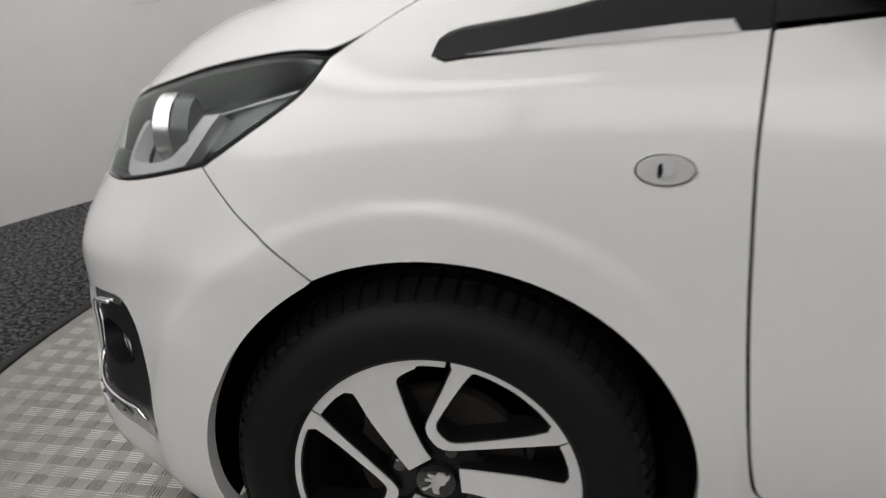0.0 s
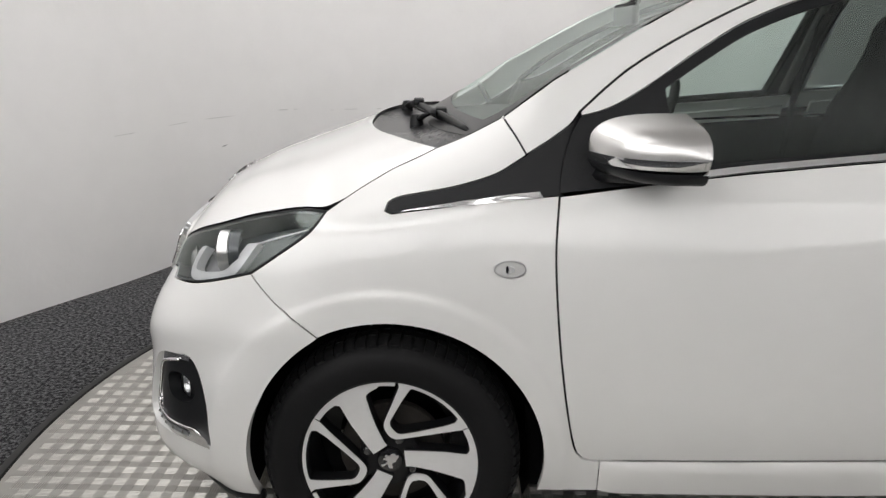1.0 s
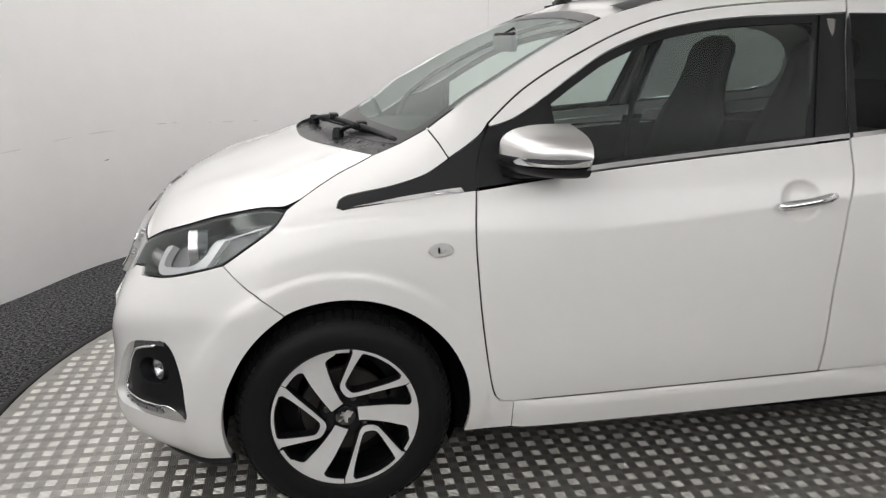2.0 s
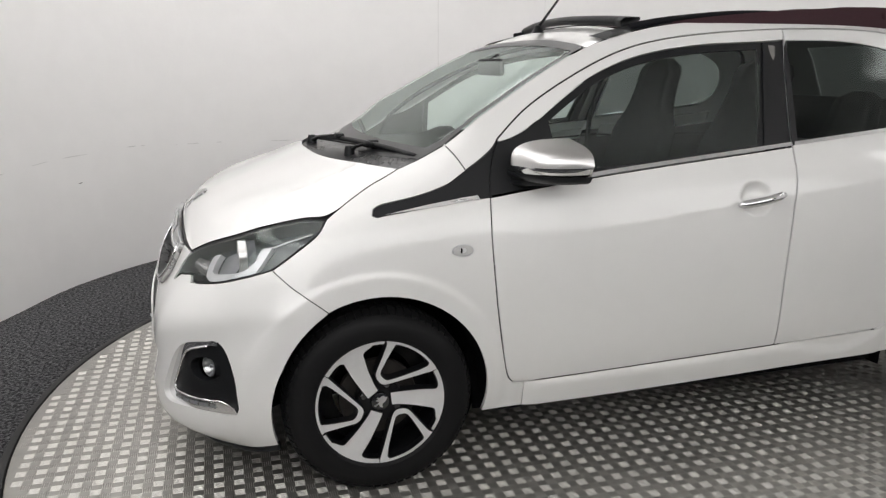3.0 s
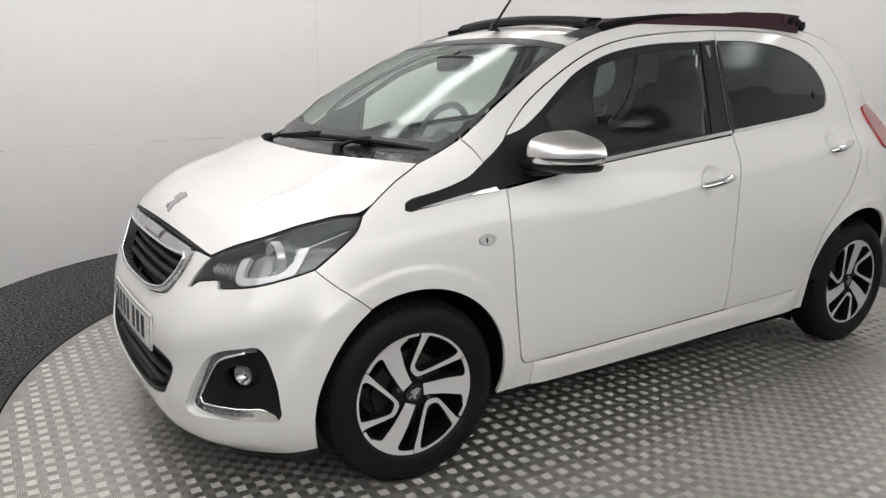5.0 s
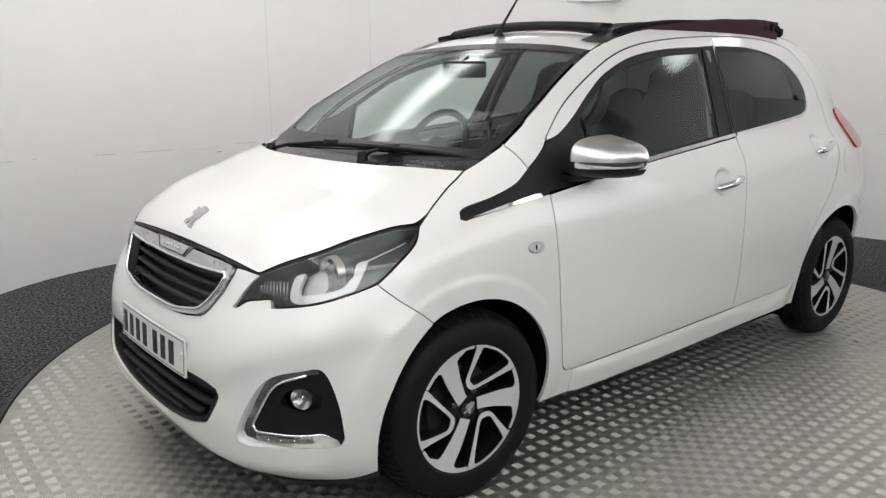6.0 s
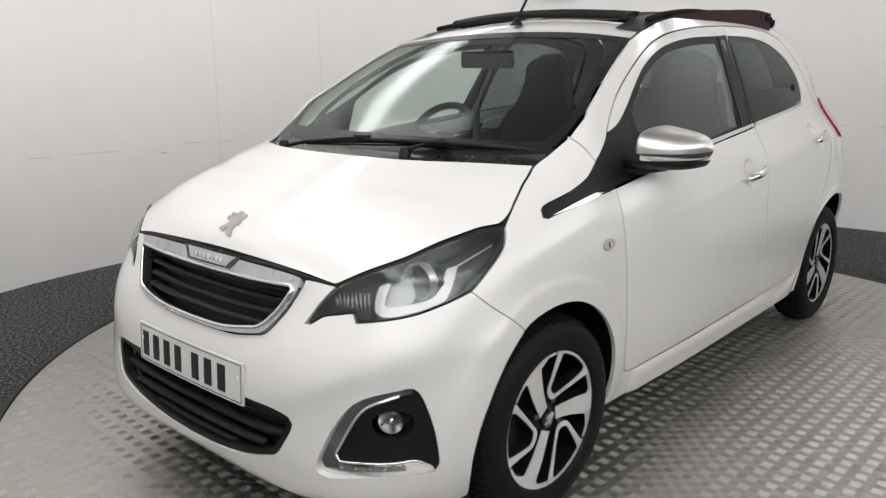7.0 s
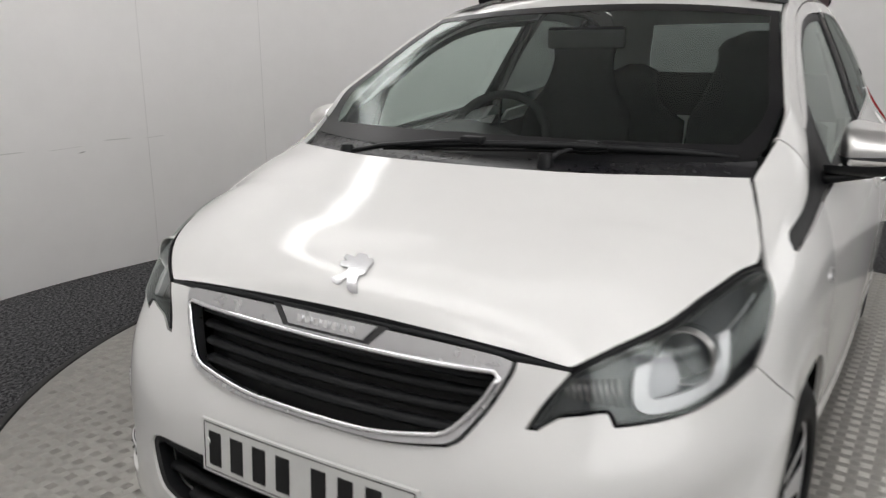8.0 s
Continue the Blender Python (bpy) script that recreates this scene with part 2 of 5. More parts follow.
def panel(name, outline, lift, mat, parent, label="", holes=(), step=0.03, lip=0.012, gap=0.0, mirror=False, extra=(), hole_lip=None):
    """A sheet with the given outline and holes in the flat, bent onto the surface lift(u, v), with a turned-in rim."""
    from mathutils.geometry import delaunay_2d_cdt
    loops = [inset(list(outline), gap)] + [h if area(h) > 0 else h[::-1] for h in map(list, holes)]
    pts, edges = [], []
    for lp in loops:
        k = len(pts)
        pts += lp
        edges += [(k + i, k + (i + 1) % len(lp)) for i in range(len(lp))]
    a = np.array(loops[0])
    gx, gy = np.meshgrid(np.arange(a[:, 0].min() + step / 2, a[:, 0].max(), step), np.arange(a[:, 1].min() + step / 2, a[:, 1].max(), step))
    gx[::2] += step / 2
    gx, gy = gx.ravel(), gy.ravel()
    if len(extra):
        e = np.array(extra)
        far = np.array([np.hypot(x - e[:, 0], y - e[:, 1]).min() > step * 0.4 for x, y in zip(gx, gy)])
        gx, gy = np.r_[gx[far], e[:, 0]], np.r_[gy[far], e[:, 1]]
    ok = within(gx, gy, loops[0])
    for h in loops[1:]:
        ok &= ~within(gx, gy, h)
    gx, gy = gx[ok], gy[ok]
    for lp in loops:
        ok = away(gx, gy, lp, step * 0.3)
        gx, gy = gx[ok], gy[ok]
    flat = [Vector(p) for p in pts] + [Vector(p) for p in zip(gx, gy)]
    v2, _, f2, *_ = delaunay_2d_cdt(flat, edges, [], 0, 1e-7)
    v2 = np.array([tuple(v) for v in v2])
    tri = np.array([f for f in f2 if len(f) == 3])
    c = v2[tri].mean(1)
    ok = within(c[:, 0], c[:, 1], loops[0])
    for h in loops[1:]:
        ok &= ~within(c[:, 0], c[:, 1], h)
    tri = tri[ok]
    s = -1 if mirror else 1
    verts = [(p[0], s * p[1], p[2]) for p in (lift(*v) for v in v2)]
    area2 = lambda f: np.cross(v2[f[1]] - v2[f[0]], v2[f[2]] - v2[f[0]])
    faces = []
    for f in tri:
        f = tuple(int(i) for i in f)
        faces.append(f if (area2(f) > 0) != mirror else f[::-1])

    def normal(u, v, h=0.004):
        p = Vector(lift(u, v))
        q = (Vector(lift(u + h, v)) - Vector(lift(u - h, v))).cross(Vector(lift(u, v + h)) - Vector(lift(u, v - h)))
        return p, q.normalized()
    for i, lp in enumerate(loops):
        depth = lip if i == 0 or hole_lip is None else hole_lip
        if not depth:
            continue
        k, n = len(verts), len(lp)
        for u, v in lp:
            p, q = normal(u, v)
            for w in (p, p - q * depth):
                verts.append((w.x, s * w.y, w.z))
        for j in range(n):
            a, b = k + 2 * j, k + 2 * ((j + 1) % n)
            f = (a, a + 1, b + 1, b)
            faces.append(f if (i == 0) != mirror else f[::-1])
    return part(name, verts, faces, mat, parent, label)


def offset(lift, d):
    """The surface moved outwards by d."""
    def moved(u, v, h=0.004):
        p = Vector(lift(u, v))
        q = (Vector(lift(u + h, v)) - Vector(lift(u - h, v))).cross(Vector(lift(u, v + h)) - Vector(lift(u, v - h)))
        return tuple(p + q.normalized() * d)
    return moved


def patch(name, grid, mat, parent=None, label="", flip=False):
    """A sheet over a grid of points."""
    n, m = len(grid), len(grid[0])
    verts = [p for row in grid for p in row]
    faces = []
    for i in range(n - 1):
        for j in range(m - 1):
            f = (i * m + j, i * m + j + 1, (i + 1) * m + j + 1, (i + 1) * m + j)
            faces.append(f[::-1] if flip else f)
    return part(name, verts, faces, mat, parent, label)


# ---- the car's outer skin: half width by height and length, and the rounded nose ----
def hermite(xs, ys, x):
    """A smooth curve through the knots, straight beyond them."""
    n = len(xs)
    if x <= xs[0]:
        return ys[0] + (ys[1] - ys[0]) / (xs[1] - xs[0]) * (x - xs[0])
    if x >= xs[-1]:
        return ys[-1] + (ys[-1] - ys[-2]) / (xs[-1] - xs[-2]) * (x - xs[-1])
    i = 0
    while x > xs[i + 1]:
        i += 1
    h = xs[i + 1] - xs[i]
    d = (ys[i + 1] - ys[i]) / h

    def slope(k):
        if k == 0 or k == n - 1:
            return d
        h0, h1 = xs[k] - xs[k - 1], xs[k + 1] - xs[k]
        d0, d1 = (ys[k] - ys[k - 1]) / h0, (ys[k + 1] - ys[k]) / h1
        return (d0 * h1 + d1 * h0) / (h0 + h1)
    s = (x - xs[i]) / h
    m0, m1 = slope(i), slope(i + 1)
    return ((2 * s**3 - 3 * s**2 + 1) * ys[i] + (s**3 - 2 * s**2 + s) * h * m0
            + (3 * s**2 - 2 * s**3) * ys[i + 1] + (s**3 - s**2) * h * m1)


XC = 0.35
SIDE_X = (0.35, 0.8, 1.4, 2.0, 2.4, 2.75)
SIDE_Z = (0.15, 0.28, 0.40, 0.55, 0.70, 0.80, 0.90, 1.0, 1.1, 1.2, 1.3, 1.38, 1.44)
SIDE_Y = (
    (0.70, 0.72, 0.735, 0.735, 0.72, 0.52), (0.735, 0.76, 0.772, 0.775, 0.775, 0.63), (0.755, 0.785, 0.795, 0.795, 0.79, 0.67),
    (0.765, 0.795, 0.805, 0.805, 0.798, 0.70), (0.765, 0.79, 0.80, 0.803, 0.792, 0.71), (0.75, 0.775, 0.787, 0.79, 0.776, 0.70),
    (0.712, 0.745, 0.76, 0.768, 0.754, 0.68), (0.675, 0.685, 0.70, 0.70, 0.683, 0.625), (0.63, 0.645, 0.655, 0.66, 0.63, 0.53),
    (0.58, 0.60, 0.61, 0.615, 0.59, 0.52), (0.53, 0.55, 0.56, 0.56, 0.53, 0.46), (0.48, 0.505, 0.515, 0.51, 0.47, 0.40),
    (0.40, 0.44, 0.455, 0.44, 0.40, 0.33))
NOSE_Z = (0.15, 0.20, 0.28, 0.40, 0.50, 0.58, 0.64, 0.74, 0.80, 0.85, 0.91, 0.966, 1.03, 1.1, 1.2)
NOSE_X = (-0.545, -0.630, -0.655, -0.647, -0.635, -0.607, -0.574, -0.532, -0.492, -0.43, -0.27, -0.03, 0.13, 0.25, 0.33)


def flare(x, z):
    """The raised lip round the wheel arches."""
    best = 0.0
    for cx in (0.0, 2.34):
        r = math.hypot(x - cx, z - 0.283)
        f = 1 - min(max((r - 0.388) / 0.028, 0), 1)
        f = f * f * (3 - 2 * f) * min(max((z - 0.16) / 0.08, 0), 1)
        best = max(best, f)
    r = math.hypot(x, z - 0.283)
    spread = min(max((0.47 - r) / 0.13, 0), 1) * min(max((-0.10 - x) / 0.20, 0), 1)
    return 0.006 * best + 0.040 * spread * spread * (3 - 2 * spread)


def crease(u, z):
    """The soft line pressed into the doors."""
    d = abs(z - (0.791 + 0.097 * (u - 0.836)))
    return 0.0026 * math.exp(-d / 0.035) * min(max((u - 0.40) / 0.5, 0), 1) * min(max((2.25 - u) / 0.3, 0), 1)


def cheek(u, z):
    """The crest that runs from the wheel arch round the top of the fog lamp opening."""
    h = hermite((-0.62, -0.54, -0.44, -0.32, -0.12), (0.42, 0.50, 0.545, 0.57, 0.61), u)
    wide = 0.10 if z > h else 0.040
    fade = min(max((u + 0.66) / 0.14, 0), 1) * min(max((-0.08 - u) / 0.12, 0), 1)
    return 0.011 * fade * fade * (3 - 2 * fade) * math.exp(-((z - h) / wide) ** 2)


def skin(u, z):
    """The left skin's point (mirrored: y) at u along it, which is x behind XC, and height z."""
    if u >= XC:
        y = hermite(SIDE_Z, [hermite(SIDE_X, row, u) for row in SIDE_Y], z)
        return (u, -(y + flare(u, z) + crease(u, z)), z)
    f = math.radians(90) - (XC - u) / 0.8
    w = hermite(SIDE_Z, [row[0] for row in SIDE_Y], z)
    a = XC - hermite(NOSE_Z, NOSE_X, z)
    n = hermite((0.15, 0.30, 0.45, 0.60, 0.75, 0.85, 1.2), (4.85, 4.35, 4.1, 4.1, 3.7, 3.0, 3.0), z)
    c, s = abs(math.cos(f)), abs(math.sin(f))
    r = ((c / a) ** n + (s / w) ** n) ** (-1 / n)
    r += flare(XC - r * c, z) * s + cheek(u, z)
    return (XC - r * c, -r * math.sin(f), z)


U_NOSE = XC - 0.8 * math.radians(90)
# ---- end of the skin ----


# ---- the room ----
TABLE_X, TABLE_Y, TABLE_R = 1.14, -0.10, 2.266
WALL_A = (0, 45, 87, 103, 118, 138, 150, 162, 200, 250, 300, 345, 360)
WALL_R = (3.70, 3.30, 3.05, 3.14, 3.22, 3.12, 3.00, 3.05, 3.6, 4.3, 4.3, 3.85, 3.70)
ROOM_H = 3.1


def wall_at(deg, extra=0.0):
    r = hermite(WALL_A, WALL_R, deg % 360) + extra
    return (TABLE_X + r * math.cos(radians(deg)), TABLE_Y + r * math.sin(radians(deg)))


turns = [k * 3.0 for k in range(120)]
def wall_run(name, d0, d1, mat, label):
    """A stretch of wall between two angles about the table's middle."""
    n = round((d1 - d0) / 3)
    verts, faces = [], []
    for k in range(n + 1):
        d = d0 + (d1 - d0) * k / n
        (x, y), (x2, y2) = wall_at(d), wall_at(d, 0.15)
        verts += [(x, y, 0), (x, y, ROOM_H), (x2, y2, ROOM_H), (x2, y2, 0)]
    for k in range(n):
        a, b = 4 * k, 4 * k + 4
        faces += [(a, a + 1, b + 1, b), (a + 1, a + 2, b + 2, b + 1), (a + 2, a + 3, b + 3, b + 2), (a + 3, a, b, b + 3)]
    faces += [(3, 2, 1, 0), (4 * n, 4 * n + 1, 4 * n + 2, 4 * n + 3)]
    ob = part(name, verts, faces, mat)
    ob.data.set_sharp_from_angle(angle=radians(30))
    return tagged(ob, label, "wall", kind="structure")


round_wall = wall_run("wall_round", -42, 195, WALL, "curved white painted studio wall with faint scuffs")


def wall_mark(name, d0, d1, z0, z1, slope, mat, label=""):
    """A thin mark on the wall from angle d0 to d1, rising by slope."""
    n = max(2, round(d1 - d0) * 2)
    verts = []
    for k in range(n + 1):
        d = d0 + (d1 - d0) * k / n
        x, y = wall_at(d, -0.0015 - 0.0035 * (1 - math.cos(radians(1.5))))
        taper = min(1, 6 * k / n, 6 * (n - k) / n) * 0.5 + 0.02
        mid, half = (z0 + z1) / 2 + slope * k / n, (z1 - z0) * taper
        verts += [(x, y, mid - half), (x, y, mid + half)]
    return part(name, verts, [(2 * k, 2 * k + 1, 2 * k + 3, 2 * k + 2) for k in range(n)], mat, round_wall, label)


rng = random.Random(4)
d = 84.0
while d < 152:
    w = rng.uniform(1.5, 6.0)
    z = 0.735 + 0.02 * math.sin(d * 0.11) + rng.uniform(-0.006, 0.006)
    wall_mark("scuff", d, d + w, z, z + rng.uniform(0.003, 0.006), rng.uniform(-0.008, 0.004), SCUFF)
    d += w + rng.uniform(1.0, 6.0)
for d, z in ((136, 0.595), (112.3, 0.65), (93.6, 0.69)):
    wall_mark("dark_scuff", d - 0.4, d + 0.4, z - 0.004, z + 0.003, -0.006, SCUFF_DARK)
for d in (0.5, -6.0):
    wall_mark("scuff", d - 2, d + 2, 0.786, 0.791, 0.002, SCUFF)
for d in (70.5, 86.0):
    (x0, y0), (x1, y1) = wall_at(d, -0.0015), wall_at(d + 0.06, -0.0015)
    part("panel_seam", [(x0, y0, 0.01), (x1, y1, 0.01), (x1, y1, ROOM_H - 0.02), (x0, y0, ROOM_H - 0.02)], [(0, 1, 2, 3)], SCUFF, round_wall)
x, y = wall_at(39, -0.012)
notice = thing("wall_notice", "white framed notice on the studio wall", "notice", at=(x, y, 2.02))
notice.rotation_euler = (0, 0, radians(39 + 180))
block("sheet", (0.004, 0.56, 0.40), (0.004, 0, 0), PAPER, notice, 0.001)
for sy in (-1, 1):
    block("frame", (0.014, 0.02, 0.44), (0.004, sy * 0.29, 0), SATIN, notice, 0.003)
    block("frame", (0.014, 0.56, 0.02), (0.004, 0, sy * 0.21), SATIN, notice, 0.003)
# unseen wall added on the near side, dark grey for the reflections
wall_run("wall_behind", 195, 318, DARK_WALL, "unseen dark grey wall, added for the dark reflections")
# unseen glowing bands added high on that side to light the car
def band(name, d0, d1, z0, z1, back0, back1, mat, parent, label=""):
    n = round((d1 - d0) / 3)
    verts, faces = [], []
    for k in range(n + 1):
        d = d0 + (d1 - d0) * k / n
        (x, y), (x2, y2) = wall_at(d, -back1), wall_at(d, -back0)
        verts += [(x, y, z0), (x, y, z1), (x2, y2, z1), (x2, y2, z0)]
    for k in range(n):
        a, b = 4 * k, 4 * k + 4
        faces += [(a, a + 1, b + 1, b), (a + 1, a + 2, b + 2, b + 1), (a + 2, a + 3, b + 3, b + 2), (a + 3, a, b, b + 3)]
    faces += [(3, 2, 1, 0), (4 * n, 4 * n + 1, 4 * n + 2, 4 * n + 3)]
    return part(name, verts, faces, mat, parent, label, smooth=False)


for name, d0, d1, z0, glow_mat, label in (("window_1", 199, 249, 1.40, FILL_GLOW, "glowing band added to light the car and walls, bright"), ("window_2", 252, 314, 1.55, FILL_DIM, "glowing band added to light the car's side, dim")):
    fill_band = thing(name, label, "window", kind="structure")
    band("pane", d0, d1, z0, 2.9, 0.004, 0.02, glow_mat, fill_band)
    band("window_frame", d0 - 1, d1 + 1, z0 - 0.06, z0 - 0.005, 0.002, 0.05, CEILING, fill_band)
    band("window_frame", d0 - 1, d1 + 1, 2.905, 2.96, 0.002, 0.05, CEILING, fill_band)
verts = [(*wall_at(d, 0.15), ROOM_H) for d in turns] + [(*wall_at(d, 0.15), ROOM_H + 0.15) for d in turns]
faces = [tuple(range(120))[::-1], tuple(range(120, 240))] + [(k, (k + 1) % 120, 120 + (k + 1) % 120, 120 + k) for k in range(120)]
tagged(part("ceiling", verts, faces, CEILING, smooth=False), "plain white studio ceiling", "ceiling", kind="structure")

# carpet round the turntable: a ring with a hole for the table
verts, faces = [], []
for d in turns:
    c, s = math.cos(radians(d)), math.sin(radians(d))
    verts += [(*wall_at(d, 0.1), 0.0), (TABLE_X + (TABLE_R + 0.026) * c, TABLE_Y + (TABLE_R + 0.026) * s, 0.0), (TABLE_X + (TABLE_R + 0.026) * c, TABLE_Y + (TABLE_R + 0.026) * s, -0.06)]
for k in range(120):
    a, b = 3 * k, 3 * ((k + 1) % 120)
    faces += [(a, b, b + 1, a + 1), (a + 1, b + 1, b + 2, a + 2)]
tagged(part("floor_carpet", verts, faces, CARPET), "dark grey speckled carpet round the turntable", "carpet", kind="structure")
edging = spin("turntable_edging", [(TABLE_R + 0.004, -0.06), (TABLE_R + 0.004, -0.006), (TABLE_R + 0.007, 0.0), (TABLE_R + 0.020, 0.003), (TABLE_R + 0.029, 0.001)], EDGING, None, axis="z", at=(TABLE_X, TABLE_Y, 0), steps=160)
tagged(edging, "black rubber ring between turntable and carpet", "edging", kind="structure")
sub = spin("subfloor", [(0.001, -0.07), (4.6, -0.07)], EDGING, None, axis="z", at=(TABLE_X, TABLE_Y, 0), steps=64)
tagged(sub, "dark floor under the turntable", "floor", kind="structure")

table = thing("turntable", "round aluminium tread-plate car turntable", "turntable", at=(TABLE_X, TABLE_Y, 0))
spin("plate", [(0.001, 0.0), (TABLE_R * 0.5, 0.0), (TABLE_R - 0.004, 0.0), (TABLE_R, -0.004), (TABLE_R, -0.05), (0.001, -0.05)], TREAD, table, axis="z", steps=160)

# five-bar tread: groups of short raised bars, turned a quarter from one to the next
PITCH, BAR_L, BAR_W, BAR_H = 0.0302, 0.034, 0.0029, 0.0013
TREAD_TURN = radians(-1.5)
n_c = int(TABLE_R / PITCH) + 2
ij = np.array([(i, j) for i in range(-n_c, n_c + 1) for j in range(-n_c, n_c + 1)])
ij = ij[(ij.sum(1) % 2) == 0]
centre = ij * PITCH
ok = np.hypot(centre[:, 0], centre[:, 1]) < TABLE_R - 0.03
ij, centre = ij[ok], centre[ok]
profile = np.array([(-0.5, -0.5, 0), (0.5, -0.5, 0), (0.5, 0.5, 0), (-0.5, 0.5, 0), (-0.38, -0.15, 1), (0.38, -0.15, 1), (0.38, 0.15, 1), (-0.38, 0.15, 1)])
quad = np.array([(0, 1, 5, 4), (1, 2, 6, 5), (2, 3, 7, 6), (3, 0, 4, 7), (4, 5, 6, 7)])
allv, allf, base = [], [], 0
for b in range(5):
    p = profile * (BAR_L, BAR_W, BAR_H) + (0, (b - 2) * 0.0066, 0.0002)
    for odd in (0, 1):
        c = centre[(ij[:, 0] % 2) == odd]
        q = p if odd else np.c_[-p[:, 1], p[:, 0], p[:, 2]]
        v = np.concatenate([np.repeat(c, 8, 0) + np.tile(q[:, :2], (len(c), 1)), np.tile(q[:, 2:], (len(c), 1))], 1)
        allv.append(v)
        allf.append((quad[None] + (np.arange(len(c)) * 8)[:, None, None]).reshape(-1, 4) + base)
        base += len(v)
allv, allf = np.concatenate(allv), np.concatenate(allf)
c, s = math.cos(TREAD_TURN), math.sin(TREAD_TURN)
allv[:, :2] = allv[:, :2] @ np.array([[c, s], [-s, c]])
tagged(part("raised_tread", allv.tolist(), allf.tolist(), BAR, table, "raised aluminium bars, coloured lighter for their sheen", smooth=False), kind="stuff")

# broad glowing panels added in the ceiling to brighten lower wall and nose
for k, (px, py, sx, sy) in enumerate(((-0.75, -1.15, 1.7, 1.25), (-0.90, 0.15, 2.0, 1.25), (-0.60, 1.45, 2.0, 1.25), (0.75, 1.95, 0.6, 1.4))):
    lamp = thing("ceiling_light_panel", "broad glowing ceiling panel, added to brighten wall and nose", "light panel", "ceiling light panels", at=(px, py, ROOM_H))
    block("diffuser", (sx - 0.06, sy - 0.06, 0.02), (0, 0, -0.022), FILL_PANEL, lamp, 0.003)
    for e in (-1, 1):
        block("frame", (0.03, sy, 0.05), (e * (sx - 0.03) / 2, 0, -0.025), CEILING, lamp, 0.004)
        block("frame", (sx - 0.06, 0.03, 0.05), (0, e * (sy - 0.03) / 2, -0.025), CEILING, lamp, 0.004)

# ring of light strips hung under the ceiling, half a metre off the wall
def strip_at(deg, back, z):
    x, y = wall_at(deg, -back)
    return (x, y, z)


LIGHT_Z = 2.92
for k in range(-2, 17):
    a0, a1 = 15 * k + 0.25, 15 * k + 14.75
    mid = strip_at((a0 + a1) / 2, 0.50, LIGHT_Z)
    lamp = thing("light_strip", "white linear ceiling light strip, lit", "light strip", "ring of light strips", at=mid)
    for name, b0, b1, z0, z1, mat in (("housing", 0.37, 0.68, 0.012, 0.08, CEILING), ("diffuser", 0.375, 0.517, 0.0, 0.012, TUBE), ("diffuser", 0.533, 0.675, 0.0, 0.012, TUBE)):
        verts, faces = [], []
        for i in range(6):
            d = a0 + (a1 - a0) * i / 5
            for back, z in ((b0, z0), (b1, z0), (b1, z1), (b0, z1)):
                p = strip_at(d, back, LIGHT_Z + z)
                verts.append((p[0] - mid[0], p[1] - mid[1], p[2] - mid[2]))
        for i in range(5):
            faces += [(4 * i + j, 4 * i + (j + 1) % 4, 4 * i + 4 + (j + 1) % 4, 4 * i + 4 + j) for j in range(4)]
        faces += [(3, 2, 1, 0), (20, 21, 22, 23)]
        part(name, verts, faces, mat, lamp, smooth=False)
    sweep("hanger", [(0, 0, 0.08), (0, 0, ROOM_H - LIGHT_Z)], 0.006, SATIN, lamp, sides=6)

# ---- the car ----
car = thing("car", "small white five-door hatchback with open canvas roof on the turntable", "car")


def u_at(x, z):
    """Where along the skin the place x lies at height z."""
    lo, hi = U_NOSE, XC
    if x >= XC:
        return x
    for _ in range(40):
        mid = (lo + hi) / 2
        if skin(mid, z)[0] < x:
            lo = mid
        else:
            hi = mid
    return lo


def arch(cx, cz, r, a0, a1, n=44):
    """Part of a wheel arch's outline, from angle a0 to a1 in degrees, nought at the back."""
    out = []
    for k in range(n + 1):
        deg = a0 + (a1 - a0) * k / n
        g = radians(deg)
        q = r * (1 - (0.055 * min(max((deg - 112) / 40, 0), 1) if cx < 1 else 0))
        x, z = cx + q * math.cos(g), cz + q * math.sin(g)
        out.append((u_at(x, z), z))
    return out


GAP = 0.003
HOOD_GAP = [(-0.139, 0.839), (-0.114, 0.866), (-0.087, 0.891), (-0.042, 0.924), (0.0, 0.945), (0.038, 0.964)]
LAMP_TOP = [(-0.566, 0.632), (-0.542, 0.675), (-0.508, 0.722), (-0.443, 0.757), (-0.368, 0.786), (-0.300, 0.813), (-0.222, 0.834), (-0.185, 0.840), (-0.139, 0.839)]
LAMP_BACK = [(-0.139, 0.839), (-0.150, 0.800), (-0.202, 0.744), (-0.238, 0.708)]
LAMP_LOW = [(-0.238, 0.708), (-0.297, 0.685), (-0.366, 0.663), (-0.457, 0.648)]
LAMP_NOTCH = [(-0.457, 0.648), (-0.464, 0.668), (-0.492, 0.662), (-0.525, 0.654), (-0.552, 0.633), (-0.566, 0.632)]
BUMPER_GAP = [(-0.238, 0.708), (-0.192, 0.663), (-0.144, 0.622), (-0.110, 0.584)]
DOOR_FRONT = [(0.357, 0.884), (0.350, 0.765), (0.362, 0.607), (0.384, 0.45), (0.405, 0.345), (0.418, 0.308), (0.432, 0.293), (0.471, 0.288)]
DOOR_LOW = [(0.471, 0.288), (0.921, 0.306), (1.400, 0.319)]
DOOR_MID = [(1.537, 1.391), (1.497, 1.254), (1.468, 1.086), (1.461, 0.998), (1.441, 0.902), (1.414, 0.78), (1.392, 0.568), (1.400, 0.319)]
FRAME_TOP = [(0.402, 1.050), (0.513, 1.140), (0.673, 1.229), (0.839, 1.301), (1.006, 1.345), (1.237, 1.373), (1.537, 1.391)]
